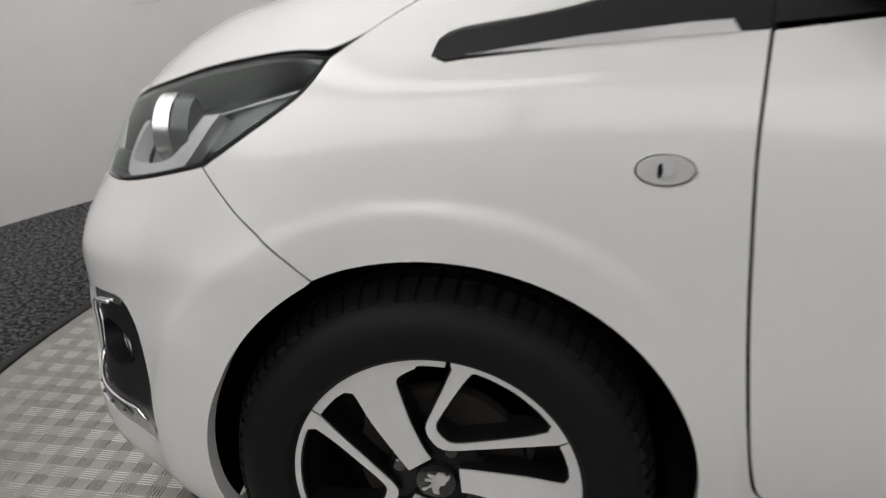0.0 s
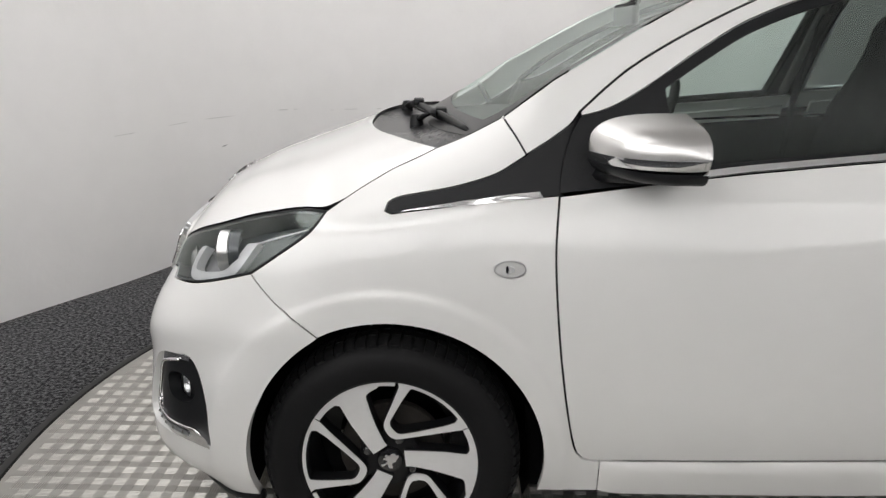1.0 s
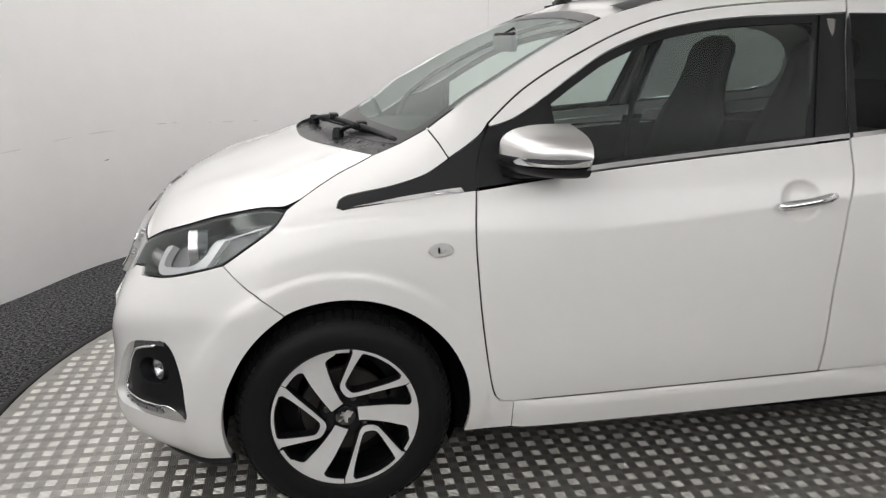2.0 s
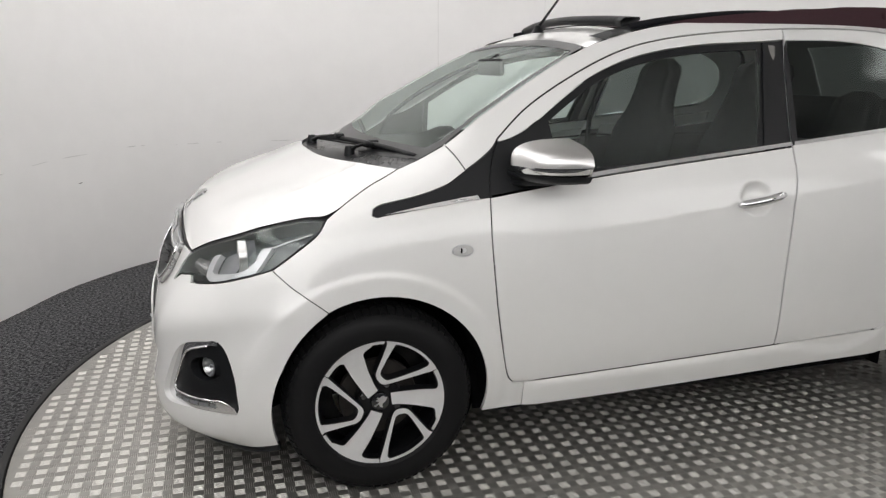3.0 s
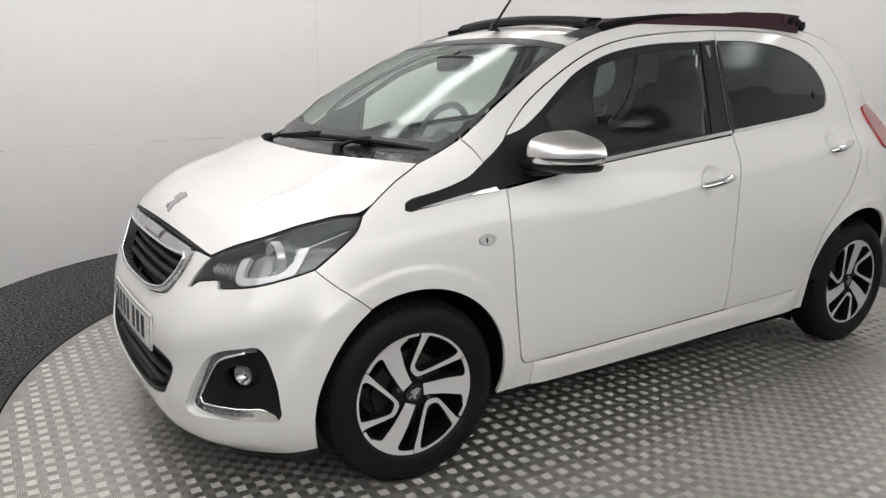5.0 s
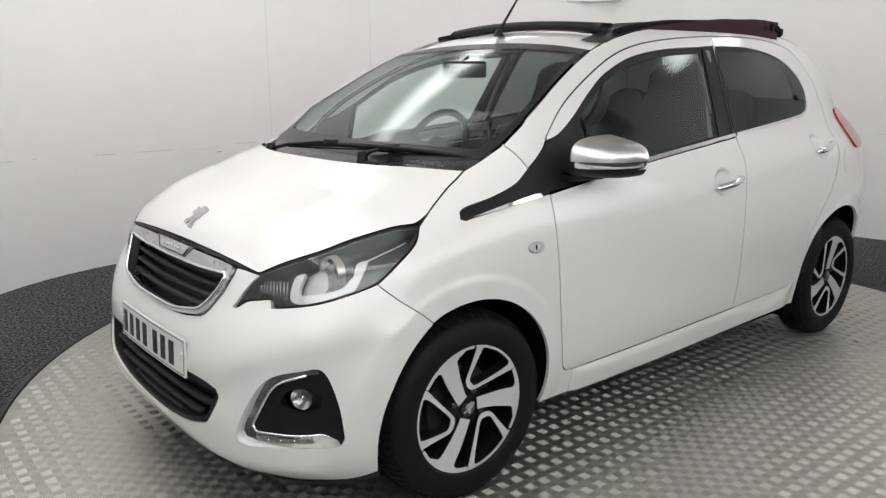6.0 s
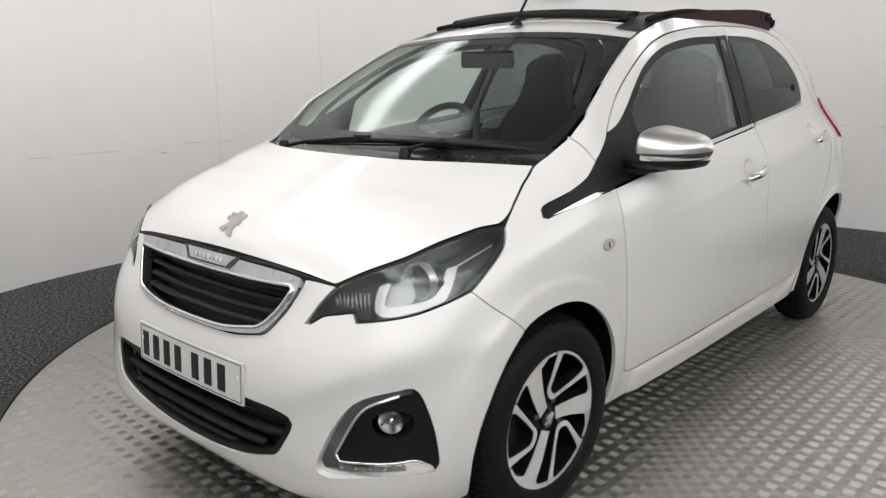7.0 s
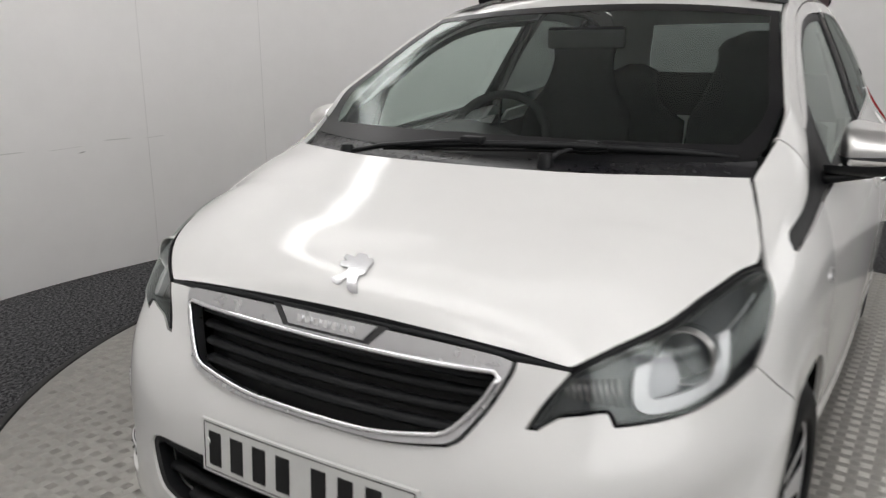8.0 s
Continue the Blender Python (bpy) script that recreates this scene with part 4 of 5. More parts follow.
def build_wheel(name):
    w = spin(name, [(0.13, 0.06), (0.18, 0.06), (0.190, 0.075), (0.197, 0.078), (0.198, 0.06), (0.188, 0.04), (0.185, -0.03), (0.196, -0.062), (0.200, -0.070), (0.197, -0.072), (0.188, -0.050), (0.182, -0.02), (0.178, 0.05)], ALLOY_BLACK, car, steps=72)
    t = spin("tyre", tyre_profile(), RUBBER, w, "black rubber road tyre", steps=96)
    # tread blocks on the tyre's shoulder
    verts, faces = [], []
    for k in range(72):
        for y0, y1 in ((-0.062, -0.034), (-0.028, -0.002), (0.004, 0.030), (0.036, 0.062)):
            a0, a1 = 2 * math.pi * (k + 0.08) / 72, 2 * math.pi * (k + 0.80) / 72
            b = len(verts)
            for r in (0.272, 0.2905):
                for a in (a0, a1):
                    for y in (y0, y1):
                        rr = r - (0.012 if abs(y) > 0.05 else 0)
                        verts.append((rr * math.cos(a), y, rr * math.sin(a)))
            faces += [(b + 4, b + 5, b + 7, b + 6), (b, b + 4, b + 6, b + 2), (b + 1, b + 3, b + 7, b + 5), (b, b + 1, b + 5, b + 4), (b + 2, b + 6, b + 7, b + 3)]
    tagged(part("tread", verts, faces, RUBBER, w, smooth=False), kind="stuff")
    spin("brake_disc", [(0.02, -0.012), (0.118, -0.012), (0.120, -0.008), (0.120, 0.006), (0.02, 0.006)], DISC, w, "dull iron brake disc")
    spoke = ring(curve([(-0.033, 0.187), (-0.077, 0.26), (-0.168, 0.485), (-0.235, 0.72), (-0.252, 0.80), (-0.215, 0.850), (-0.13, 0.905)], 0.03), arc(0.935, 97, 86), arc(0.994, 85.6, 147.5), arc(0.915, 147.2, 136),
                 curve([(-0.60, 0.68), (-0.545, 0.678), (-0.50, 0.60), (-0.423, 0.448), (-0.26, 0.187), (-0.186, 0.075)], 0.03))
    frame_o = ring(arc(0.994, 28.2, 84.4), curve([(0.11, 0.92), (0.05, 0.76), (-0.058, 0.485), (-0.062, 0.415), (-0.03, 0.345), (0.02, 0.290), (0.09, 0.274), (0.30, 0.318), (0.62, 0.392), (0.80, 0.430)], 0.03))
    frame_i = ring(arc(0.942, 37, 74), curve([(0.235, 0.90), (0.18, 0.82), (0.08, 0.64), (0.006, 0.49), (0.006, 0.445), (0.04, 0.385), (0.08, 0.345), (0.14, 0.336), (0.32, 0.380), (0.60, 0.462), (0.73, 0.515)], 0.03))
    for k in range(3):
        panel("spoke", turned(spoke, 120 * k), face_lift(), ALLOY, w, "machined silver spoke", step=0.08, lip=0.003)
        panel("spoke_frame", turned(frame_o, 120 * k), face_lift(), ALLOY, w, "machined silver spoke", holes=[turned(frame_i, 120 * k)], step=0.08, lip=0.003)
        # black bodies that carry the silver faces
        panel("spoke_back", inset(turned(spoke, 120 * k), -0.008), face_lift(0.0025), ALLOY_BLACK, w, "black painted spoke flank", step=0.09, lip=0.034)
        panel("spoke_back", inset(turned(frame_o, 120 * k), -0.008), face_lift(0.0025), ALLOY_BLACK, w, "black painted spoke flank", holes=[inset(turned(frame_i, 120 * k), 0.012)], step=0.09, lip=0.034)
    spin("hub", [(0.001, -0.046), (0.050, -0.048), (0.068, -0.042), (0.074, -0.02), (0.05, 0.0)], ALLOY_BLACK, w, steps=40)
    spin("hub_cap", [(0.001, -0.060), (0.020, -0.060), (0.027, -0.057), (0.030, -0.046)], GLOSS_BLACK, w, "black hub cap", steps=32)
    for k in range(4):
        c, s = polar(0.054, 68 - 90 * k)
        spin("bolt", [(0.0005, -0.058), (0.008, -0.058), (0.0105, -0.055), (0.0105, -0.040)], GLOSS_BLACK, w, steps=12, at=(c, 0, s))
    panel("emblem", curve([(a * 0.52, b * 0.52 - 0.016) for a, b in MARK], 0.004, closed=True), lambda a, b: (a, -0.0625, b), SATIN, w, "plain silver cap emblem", step=0.006, lip=0.003)
    return w


wheel = build_wheel("wheel")
wheel.matrix_basis = pose(0.007, -0.684, 0.2855, 0, 0, -2.5)
for x, s, a in ((2.34, 1, 40), (0.0, -1, 10), (2.34, -1, 70)):
    m = pose(x, -0.685 * s, 0.2855, 0, 0, (-3 if x < 1 else 0) + (0 if s > 0 else 180)) @ pose(0, 0, 0, 0, a, 0)
    copy_thing(wheel, m)
for cx, cz, r in (F_ARCH, R_ARCH):
    for side in (1, -1):
        verts, faces = [], []
        for k in range(33):
            g = radians(-28 + 229 * k / 32)
            for y in (-0.79, -0.60, -0.42):
                rr = r + (0.008 if y < -0.7 else 0.012)
                if y < -0.7 and g < radians(-12):
                    yy = -0.62
                elif y < -0.7:
                    yy = skin(u_at(cx + rr * math.cos(g), cz + rr * math.sin(g)), cz + rr * math.sin(g))[1] + 0.010
                else:
                    yy = y
                verts.append((cx + rr * math.cos(g), side * yy, cz + rr * math.sin(g)))
        for k in range(32):
            for j in range(2):
                faces.append((3 * k + j, 3 * k + 3 + j, 3 * k + 4 + j, 3 * k + 1 + j))
        b = len(verts)
        verts.append((cx, side * -0.42, cz))
        faces += [(3 * k + 2, 3 * k + 5, b) for k in range(32)]
        part("wheel_arch_liner", verts, faces, LINER, car, "black felt wheel arch liner")

# dark sheet and strips standing in for shade in the joints; inner door cards
for side in (False, True):
    panel("inner_shell", ring([(0.37, 0.24), (1.90, 0.26)], [(1.95, 0.50), (2.10, 0.68), (2.24, 0.86), (2.25, 0.98)], [(1.47, 0.955), (0.40, 0.86)]), offset(skin, -0.022), CABIN, car, "dark sheet behind the door gaps, for their shade", step=0.06, lip=0, mirror=side)
    panel("door_card", ring([(0.42, 0.30), (2.20, 0.34)], [(2.24, 0.94), (1.48, 0.955), (0.62, 0.895), (0.42, 0.87)]), offset(skin, -0.05), CABIN, car, "dark grey door card", step=0.08, lip=0.02, mirror=side)
    for line in ([(0.62, 0.868), (1.40, 0.940), (1.40, 0.985), (0.62, 0.915)], [(1.50, 0.945), (2.12, 1.000), (2.12, 1.050), (1.50, 0.998)]):
        panel("door_inner_top", line, offset(skin, -0.058), PAINT, car, "bare white painted inner door top", step=0.06, lip=0.01, mirror=side)
    s = -1 if side else 1
    for line, d in ((FRAME_TOP, -0.016), (DOOR_MID[:4], -0.016), (DOOR_REAR[:7], -0.016), (HOOD_GAP, -0.016), (PILLAR_GAP, -0.014), (BUMPER_GAP, -0.016), ([(u, z + 0.002) for u, z in LAMP_TOP[2:]], -0.010), ([(-0.508, 0.725), (-0.55, 0.731), (-0.581, 0.733), (-0.66, 0.741), (-0.76, 0.743), (U_NOSE, 0.743)], -0.008), ([(0.402, 1.05), (0.379, 1.0), (0.362, 0.94), (0.357, 0.884)] + DOOR_FRONT[1:], -0.016)):
        pts = [offset(skin, d)(u, z) for u, z in curve(line, 0.03)]
        sweep("joint_seal", [(x, s * y, z) for x, y, z in pts], 0.006 if d > -0.011 else 0.010, BLACK, car, sides=6)

# upper grille
def black_back(outline, d, name, parent):
    panel(name, outline, offset(skin, d), BLACK, parent, "black grille backing", step=0.03, lip=0)


grille_half = ring(curve(GRILLE_TOP)[::-1], curve(GRILLE_LOW))
grille_out = ring(grille_half, mirror_u(grille_half)[::-1])
open_half = ring(curve([(U_NOSE, 0.699), (-0.75, 0.701), (-0.66, 0.704), (-0.608, 0.706), (-0.602, 0.699)]), curve([(-0.602, 0.699), (-0.618, 0.668), (-0.642, 0.632), (-0.670, 0.603), (-0.70, 0.593), (-0.79, 0.577), (U_NOSE, 0.573)]))
grille_in = ring(open_half, mirror_u(open_half)[::-1])
grille = panel("grille_surround", inset(grille_out, 0.003), offset(skin, 0.012), SATIN, car, "satin chrome grille surround", holes=[grille_in], step=0.02, lip=0.02, hole_lip=0.03)
black_back(grille_out, -0.055, "backing", grille)
edge = [offset(skin, 0.0135)(u, z) for u, z in grille_in]
sweep("bright_edge", [(x, y, z) for x, y, z in edge], 0.0055, CHROME, grille, "polished chrome inner edge", sides=8, closed=True)
for z, hh in ((0.690, 0.0), (0.662, -0.004), (0.634, -0.008), (0.606, -0.010)):
    half_w = hermite((0.59, 0.63, 0.70), (0.215, 0.265, 0.315), z)
    pts = []
    for k in range(25):
        v = -1 + 2 * k / 24
        uu = U_NOSE + (0.907 - 0.602 - (0.70 - z) * 0.6) * v
        pts.append(offset(skin, -0.028)(uu, z + 0.008 * v * v))
    sweep("slat", pts, 0.0125, BLACK, grille, "black grille louvre", sides=8, flat=0.75)
# recessed name plaque in the middle of the chrome
nook = [(U_NOSE - 0.100, 0.737), (U_NOSE - 0.076, 0.712), (U_NOSE + 0.076, 0.712), (U_NOSE + 0.100, 0.737)]
panel("plaque_recess", [(U_NOSE - 0.120, 0.739), (U_NOSE - 0.088, 0.707), (U_NOSE + 0.088, 0.707), (U_NOSE + 0.120, 0.739)], offset(skin, 0.014), GLOSS_BLACK, grille, "black recess", step=0.02, lip=0.004)
plaque = panel("plaque", nook, offset(skin, 0.017), SATIN, grille, "silver plaque with raised marks", step=0.02, lip=0.004)
for k in range(7):
    uu = U_NOSE - 0.054 + 0.018 * k
    panel("mark", [(uu - 0.005, 0.718), (uu + 0.005, 0.718), (uu + 0.005, 0.729), (uu - 0.005, 0.729)], offset(skin, 0.0195), CHROME, grille, step=0.01, lip=0.003)

# lower grille
black_back(low_grille, -0.05, "lower_grille", car)
lower = bpy.data.objects["lower_grille"]
panel("grille_rim", inset(low_grille, 0.001), offset(skin, -0.006), BLACK, lower, "black grille rim", holes=[inset(low_grille, 0.015)], step=0.02, lip=0.012, hole_lip=0.03)
for z in (0.395, 0.350, 0.305, 0.268):
    w = hermite((0.25, 0.30, 0.34, 0.40), (0.10, 0.235, 0.285, 0.315), z)
    pts = [offset(skin, -0.034)(U_NOSE + w * (-1 + 2 * k / 24), z + 0.006 * (-1 + 2 * k / 24) ** 2) for k in range(25)]
    sweep("slat", pts, 0.018, BLACK, lower, "black grille louvre", sides=8, flat=0.62)

# number plate with plain bars
def plate_bend(y):
    return 0.006 * (y / 0.26) ** 2


def bent_slab(name, y0, y1, z0, z1, x0, x1, mat, parent, label="", n=14):
    """A thin slab along y that follows the plate's bend, from depth x0 back to x1."""
    verts, faces = [], []
    for k in range(n + 1):
        y = y0 + (y1 - y0) * k / n
        b = plate_bend(y)
        verts += [(x0 + b, y, z0), (x0 + b, y, z1), (x1 + b, y, z1), (x1 + b, y, z0)]
    for k in range(n):
        faces += [(4 * k + i, 4 * k + 4 + i, 4 * k + 4 + (i + 1) % 4, 4 * k + (i + 1) % 4) for i in range(4)]
    faces += [(0, 1, 2, 3), (4 * n + 3, 4 * n + 2, 4 * n + 1, 4 * n)]
    return part(name, verts, faces, mat, parent, label, smooth=False)


plate = bent_slab("number_plate", -0.260, 0.260, -0.056, 0.056, -0.003, 0.003, PLATE, car, "white number plate with dark bars")
plate.matrix_basis = pose(-0.648, 0, 0.456, 0, 3, 0)
for k in range(7):
    y = 0.222 - 0.061 * k - (0.026 if k > 3 else 0)
    bent_slab("bar", y - 0.017, y + 0.017, -0.038, 0.034, -0.0042, -0.0028, INK, plate, n=4)
for z in (-0.050, 0.050):
    bent_slab("border_line", -0.253, 0.253, z - 0.0011, z + 0.0011, -0.0036, -0.0028, INK, plate)
for y in (-0.253, 0.253):
    bent_slab("border_line", y - 0.0011, y + 0.0011, -0.0485, 0.0485, -0.0036, -0.0028, INK, plate, n=1)
for s in (1, -1):
    spin("screw_cap", [(0.0005, -0.0062), (0.005, -0.006), (0.0065, -0.003)], PLATE, plate, axis="x", steps=12, at=(plate_bend(0.24), s * 0.240, 0.012))
bent_slab("plate_holder", -0.25, 0.25, -0.045, 0.045, 0.004, 0.024, BLACK, plate)

# fog lamps and their chrome frames
for side in (False, True):
    s = -1 if side else 1
    def insert_face(u, z):
        """The black insert: nearly flush behind, sunk towards the nose."""
        f = min(max((-0.40 - u) / 0.11, 0), 1)
        return offset(skin, -0.005 - 0.017 * f * f * (3 - 2 * f))(u, z)
    def sunk(lift):
        """On the insert, a little proud of it."""
        return lambda u, z: offset(insert_face, lift + 0.005)(u, z)
    fog = panel("fog_recess", fog_l, insert_face, BLACK, car, "matt black fog lamp recess", holes=[[(-0.388 + 0.040 * math.cos(k * math.pi / 12), 0.411 + 0.036 * math.sin(k * math.pi / 12)) for k in range(24)]], step=0.015, lip=0, hole_lip=0.03, mirror=side)
    outer = curve([(-0.352, 0.499), (-0.375, 0.498), (-0.43, 0.484), (-0.466, 0.454), (-0.503, 0.382), (-0.525, 0.306), (-0.519, 0.289), (-0.50, 0.282), (-0.433, 0.286), (-0.345, 0.279), (-0.312, 0.286)], 0.008)
    inner = curve([(-0.318, 0.300), (-0.348, 0.318), (-0.372, 0.318), (-0.44, 0.322), (-0.482, 0.322), (-0.490, 0.335), (-0.474, 0.378), (-0.447, 0.438), (-0.422, 0.466), (-0.375, 0.485), (-0.352, 0.488)], 0.008)
    panel("chrome_frame", ring(outer, inner), sunk(0.0), CHROME, fog, "chrome fog lamp frame", step=0.01, lip=0.012, mirror=side)
    bead = [sunk(0.002)(u, z) for u, z in inner[2:-2]]
    sweep("bead", [(x, s * y, z) for x, y, z in bead], 0.0035, CHROME, fog, sides=6)
    drl = panel("daytime_light", curve([(-0.486, 0.297), (-0.43, 0.300), (-0.364, 0.295), (-0.367, 0.309), (-0.43, 0.314), (-0.484, 0.312)], 0.01, closed=True), sunk(0.0045), LENS, fog, "clear daytime running light strip", step=0.01, lip=0.004, mirror=side)
    panel("led_strip", curve([(-0.484, 0.298), (-0.43, 0.301), (-0.366, 0.296), (-0.368, 0.308), (-0.43, 0.313), (-0.482, 0.311)], 0.01, closed=True), sunk(0.0025), REFLECTOR, fog, step=0.01, lip=0, mirror=side)
    for k in range(5):
        x, y, z = sunk(0.0035)(-0.477 + 0.025 * k, 0.3055)
        spin("led", [(0.0005, -0.004), (0.003, -0.003), (0.0045, 0.001)], FACET, fog, axis="x", steps=10, at=(x, s * y, z))
    lx, ly, lz = offset(skin, -0.030)(-0.388, 0.411)
    seat_m = pose(lx, s * ly, lz, 0, 0, s * 32)
    for name, prof, mat, steps in (("lamp_cup", [(0.004, 0.022), (0.018, 0.014), (0.028, 0.000), (0.030, -0.004), (0.032, 0.006)], SATIN, 32), ("bulb_shade", [(0.0005, -0.002), (0.007, 0.002), (0.009, 0.02)], CHROME, 16),
                                   ("lens", [(0.0005, -0.010), (0.013, -0.009), (0.024, -0.006), (0.030, -0.002)], LENS, 32), ("lamp_shroud", [(0.031, -0.003), (0.038, 0.006), (0.050, 0.012), (0.054, 0.03)], BLACK, 32)):
        spin(name, prof, mat, fog, axis="x", steps=steps).matrix_basis = seat_m

# headlamps
lamp_line = ring(curve(LAMP_TOP, 0.01), curve(LAMP_BACK, 0.01), curve(LAMP_LOW, 0.01), curve(LAMP_NOTCH, 0.01))
for side in (False, True):
    s = -1 if side else 1
    lamp = panel("headlight", inset(lamp_line, 0.003), offset(skin, -0.055), LAMP_DARK, car, "clear headlight with dark housing and chrome reflectors", step=0.02, lip=0, mirror=side)
    rimmed = panel("housing_rim", inset(lamp_line, 0.003), offset(skin, -0.003), BLACK, lamp, "black lamp border", holes=[inset(lamp_line, 0.0065)], step=0.02, lip=0.05, hole_lip=0.052, mirror=side)
    panel("lens", inset(lamp_line, 0.004), offset(skin, 0.001), LENS, lamp, "clear polycarbonate lens", step=0.02, lip=0, mirror=side)
    cee_o = curve([(-0.398, 0.742), (-0.420, 0.735), (-0.428, 0.700), (-0.424, 0.674), (-0.400, 0.666), (-0.340, 0.675), (-0.296, 0.689), (-0.276, 0.715), (-0.258, 0.775)], 0.008)
    cee_i = curve([(-0.282, 0.770), (-0.299, 0.722), (-0.313, 0.706), (-0.345, 0.695), (-0.400, 0.687), (-0.407, 0.692), (-0.407, 0.710), (-0.400, 0.738)], 0.008)
    panel("light_guide", ring(cee_o, cee_i), offset(skin, -0.020), GUIDE, lamp, "pale frosted light guide", step=0.01, lip=0.020, mirror=side)
    panel("reflector", ring(curve([(-0.402, 0.740), (-0.407, 0.690), (-0.385, 0.690)], 0.01), curve([(-0.385, 0.690), (-0.352, 0.698), (-0.345, 0.715), (-0.358, 0.757), (-0.38, 0.756), (-0.402, 0.740)], 0.01)), offset(skin, -0.046), REFLECTOR, lamp, "satin reflector", step=0.01, lip=0.008, mirror=side)
    px, py, pz = -0.357, -0.608 * s, 0.731
    spin("projector", [(0.001, -0.012), (0.018, -0.010), (0.031, -0.004), (0.040, 0.006)], LENS, lamp, "projector lens", axis="x", steps=32, at=(px, py, pz))
    spin("projector_core", [(0.001, 0.010), (0.022, 0.012), (0.034, 0.015), (0.041, 0.020), (0.047, 0.006), (0.047, 0.03)], LAMP_DARK, lamp, axis="x", steps=32, at=(px, py, pz))
    spin("projector_ring", [(0.041, 0.020), (0.042, -0.012), (0.0445, -0.018), (0.047, -0.018), (0.048, 0.004)], CAP, lamp, "chrome projector ring", axis="x", steps=40, at=(px, py, pz))
    for k in range(9):
        u = -0.440 - 0.0095 * k
        rib = [offset(skin, -0.032)(u - 0.006 * t, 0.676 + 0.001 * k + (0.044 - 0.0016 * k) * t) for t in (0, 0.5, 1)]
        sweep("indicator_rib", [(x, s * y, z) for x, y, z in rib], 0.0034, FACET, lamp, "clear ribbed indicator", sides=6)
    brow = [offset(skin, -0.024)(u, z) for u, z in curve([(-0.268, 0.770), (-0.225, 0.790), (-0.170, 0.812)], 0.01)]
    sweep("brow_line", [(x, s * y, z) for x, y, z in brow], 0.0022, SATIN, lamp, "thin silver brow line", sides=6)

# bonnet emblem, a plain shape skewed to look upright to the camera
def on_hood(a, b, lift=0.004):
    """A place on the bonnet's front: a across, b up the slope."""
    x = -0.505 + 0.80 * b
    return (x, -0.004 - a, hermite([p[0] for p in HOOD_C], [p[1] for p in HOOD_C], x) + lift)


panel("emblem", inset(curve(MARK, 0.004, closed=True), -0.002), lambda a, b: on_hood(a * 1.06 - 0.52 * (b - 0.033), b * 1.25 - 0.006, 0.007), EMBLEM, car, "plain chrome bonnet emblem", step=0.006, lip=0.007)

# cowl between bonnet and windscreen, wipers
hood_rear = [tuple(v.co) for v in hood.data.vertices][-41:]
glass_low = [screen_at(0.0, -1 + 2 * j / 40, 0.0) for j in range(41)]
patch("cowl", [[tuple(Vector(a).lerp(Vector(b), i / 8) - Vector((0, 0, 0.012 * math.sin(math.pi * i / 8) + 0.010 * (1 - i / 8) + 0.004 * (i % 2)))) for a, b in zip(hood_rear, glass_low)] for i in range(9)], GLOSS_TRIM, car, "black plastic cowl panel", flip=False)


def wiper(p0, p1, hub, joint):
    p0, p1, hub, joint = map(Vector, (p0, p1, hub, joint))
    w = sweep("wiper", [hub, hub.lerp(joint, 0.3) + Vector((0, 0, 0.012)), joint.lerp(hub, 0.2) + Vector((0, 0, 0.014)), joint + Vector((0, 0, 0.010))], [0.011, 0.011, 0.008, 0.006], BLACK, car, "black wiper arm", sides=8, flat=0.6)
    sweep("blade", [p0.lerp(p1, k / 10) + Vector((0, 0, 0.006 * math.sin(math.pi * k / 10))) for k in range(11)], [0.005] + [0.0075] * 9 + [0.005], BLACK, w, "black wiper blade", sides=6, flat=1.3)
    sweep("squeegee", [p0.lerp(p1, k / 6) - Vector((0, 0, 0.008)) for k in range(7)], 0.003, RUBBER, w, sides=4)
    spin("pivot_cap", [(0.0005, 0.022), (0.014, 0.020), (0.018, 0.008), (0.020, -0.02)], BLACK, w, axis="z", steps=16, at=tuple(hub))
    block("blade_clip", (0.03, 0.055, 0.018), tuple(joint + Vector((0, 0, 0.012))), BLACK, w, 0.004)


wiper((0.070, -0.10, 1.002), (0.172, -0.560, 0.996), (0.045, -0.16, 0.972), (0.112, -0.235, 0.998))
wiper((0.010, 0.260, 0.987), (0.098, -0.290, 1.008), (-0.005, 0.36, 0.965), (0.045, 0.03, 1.000))

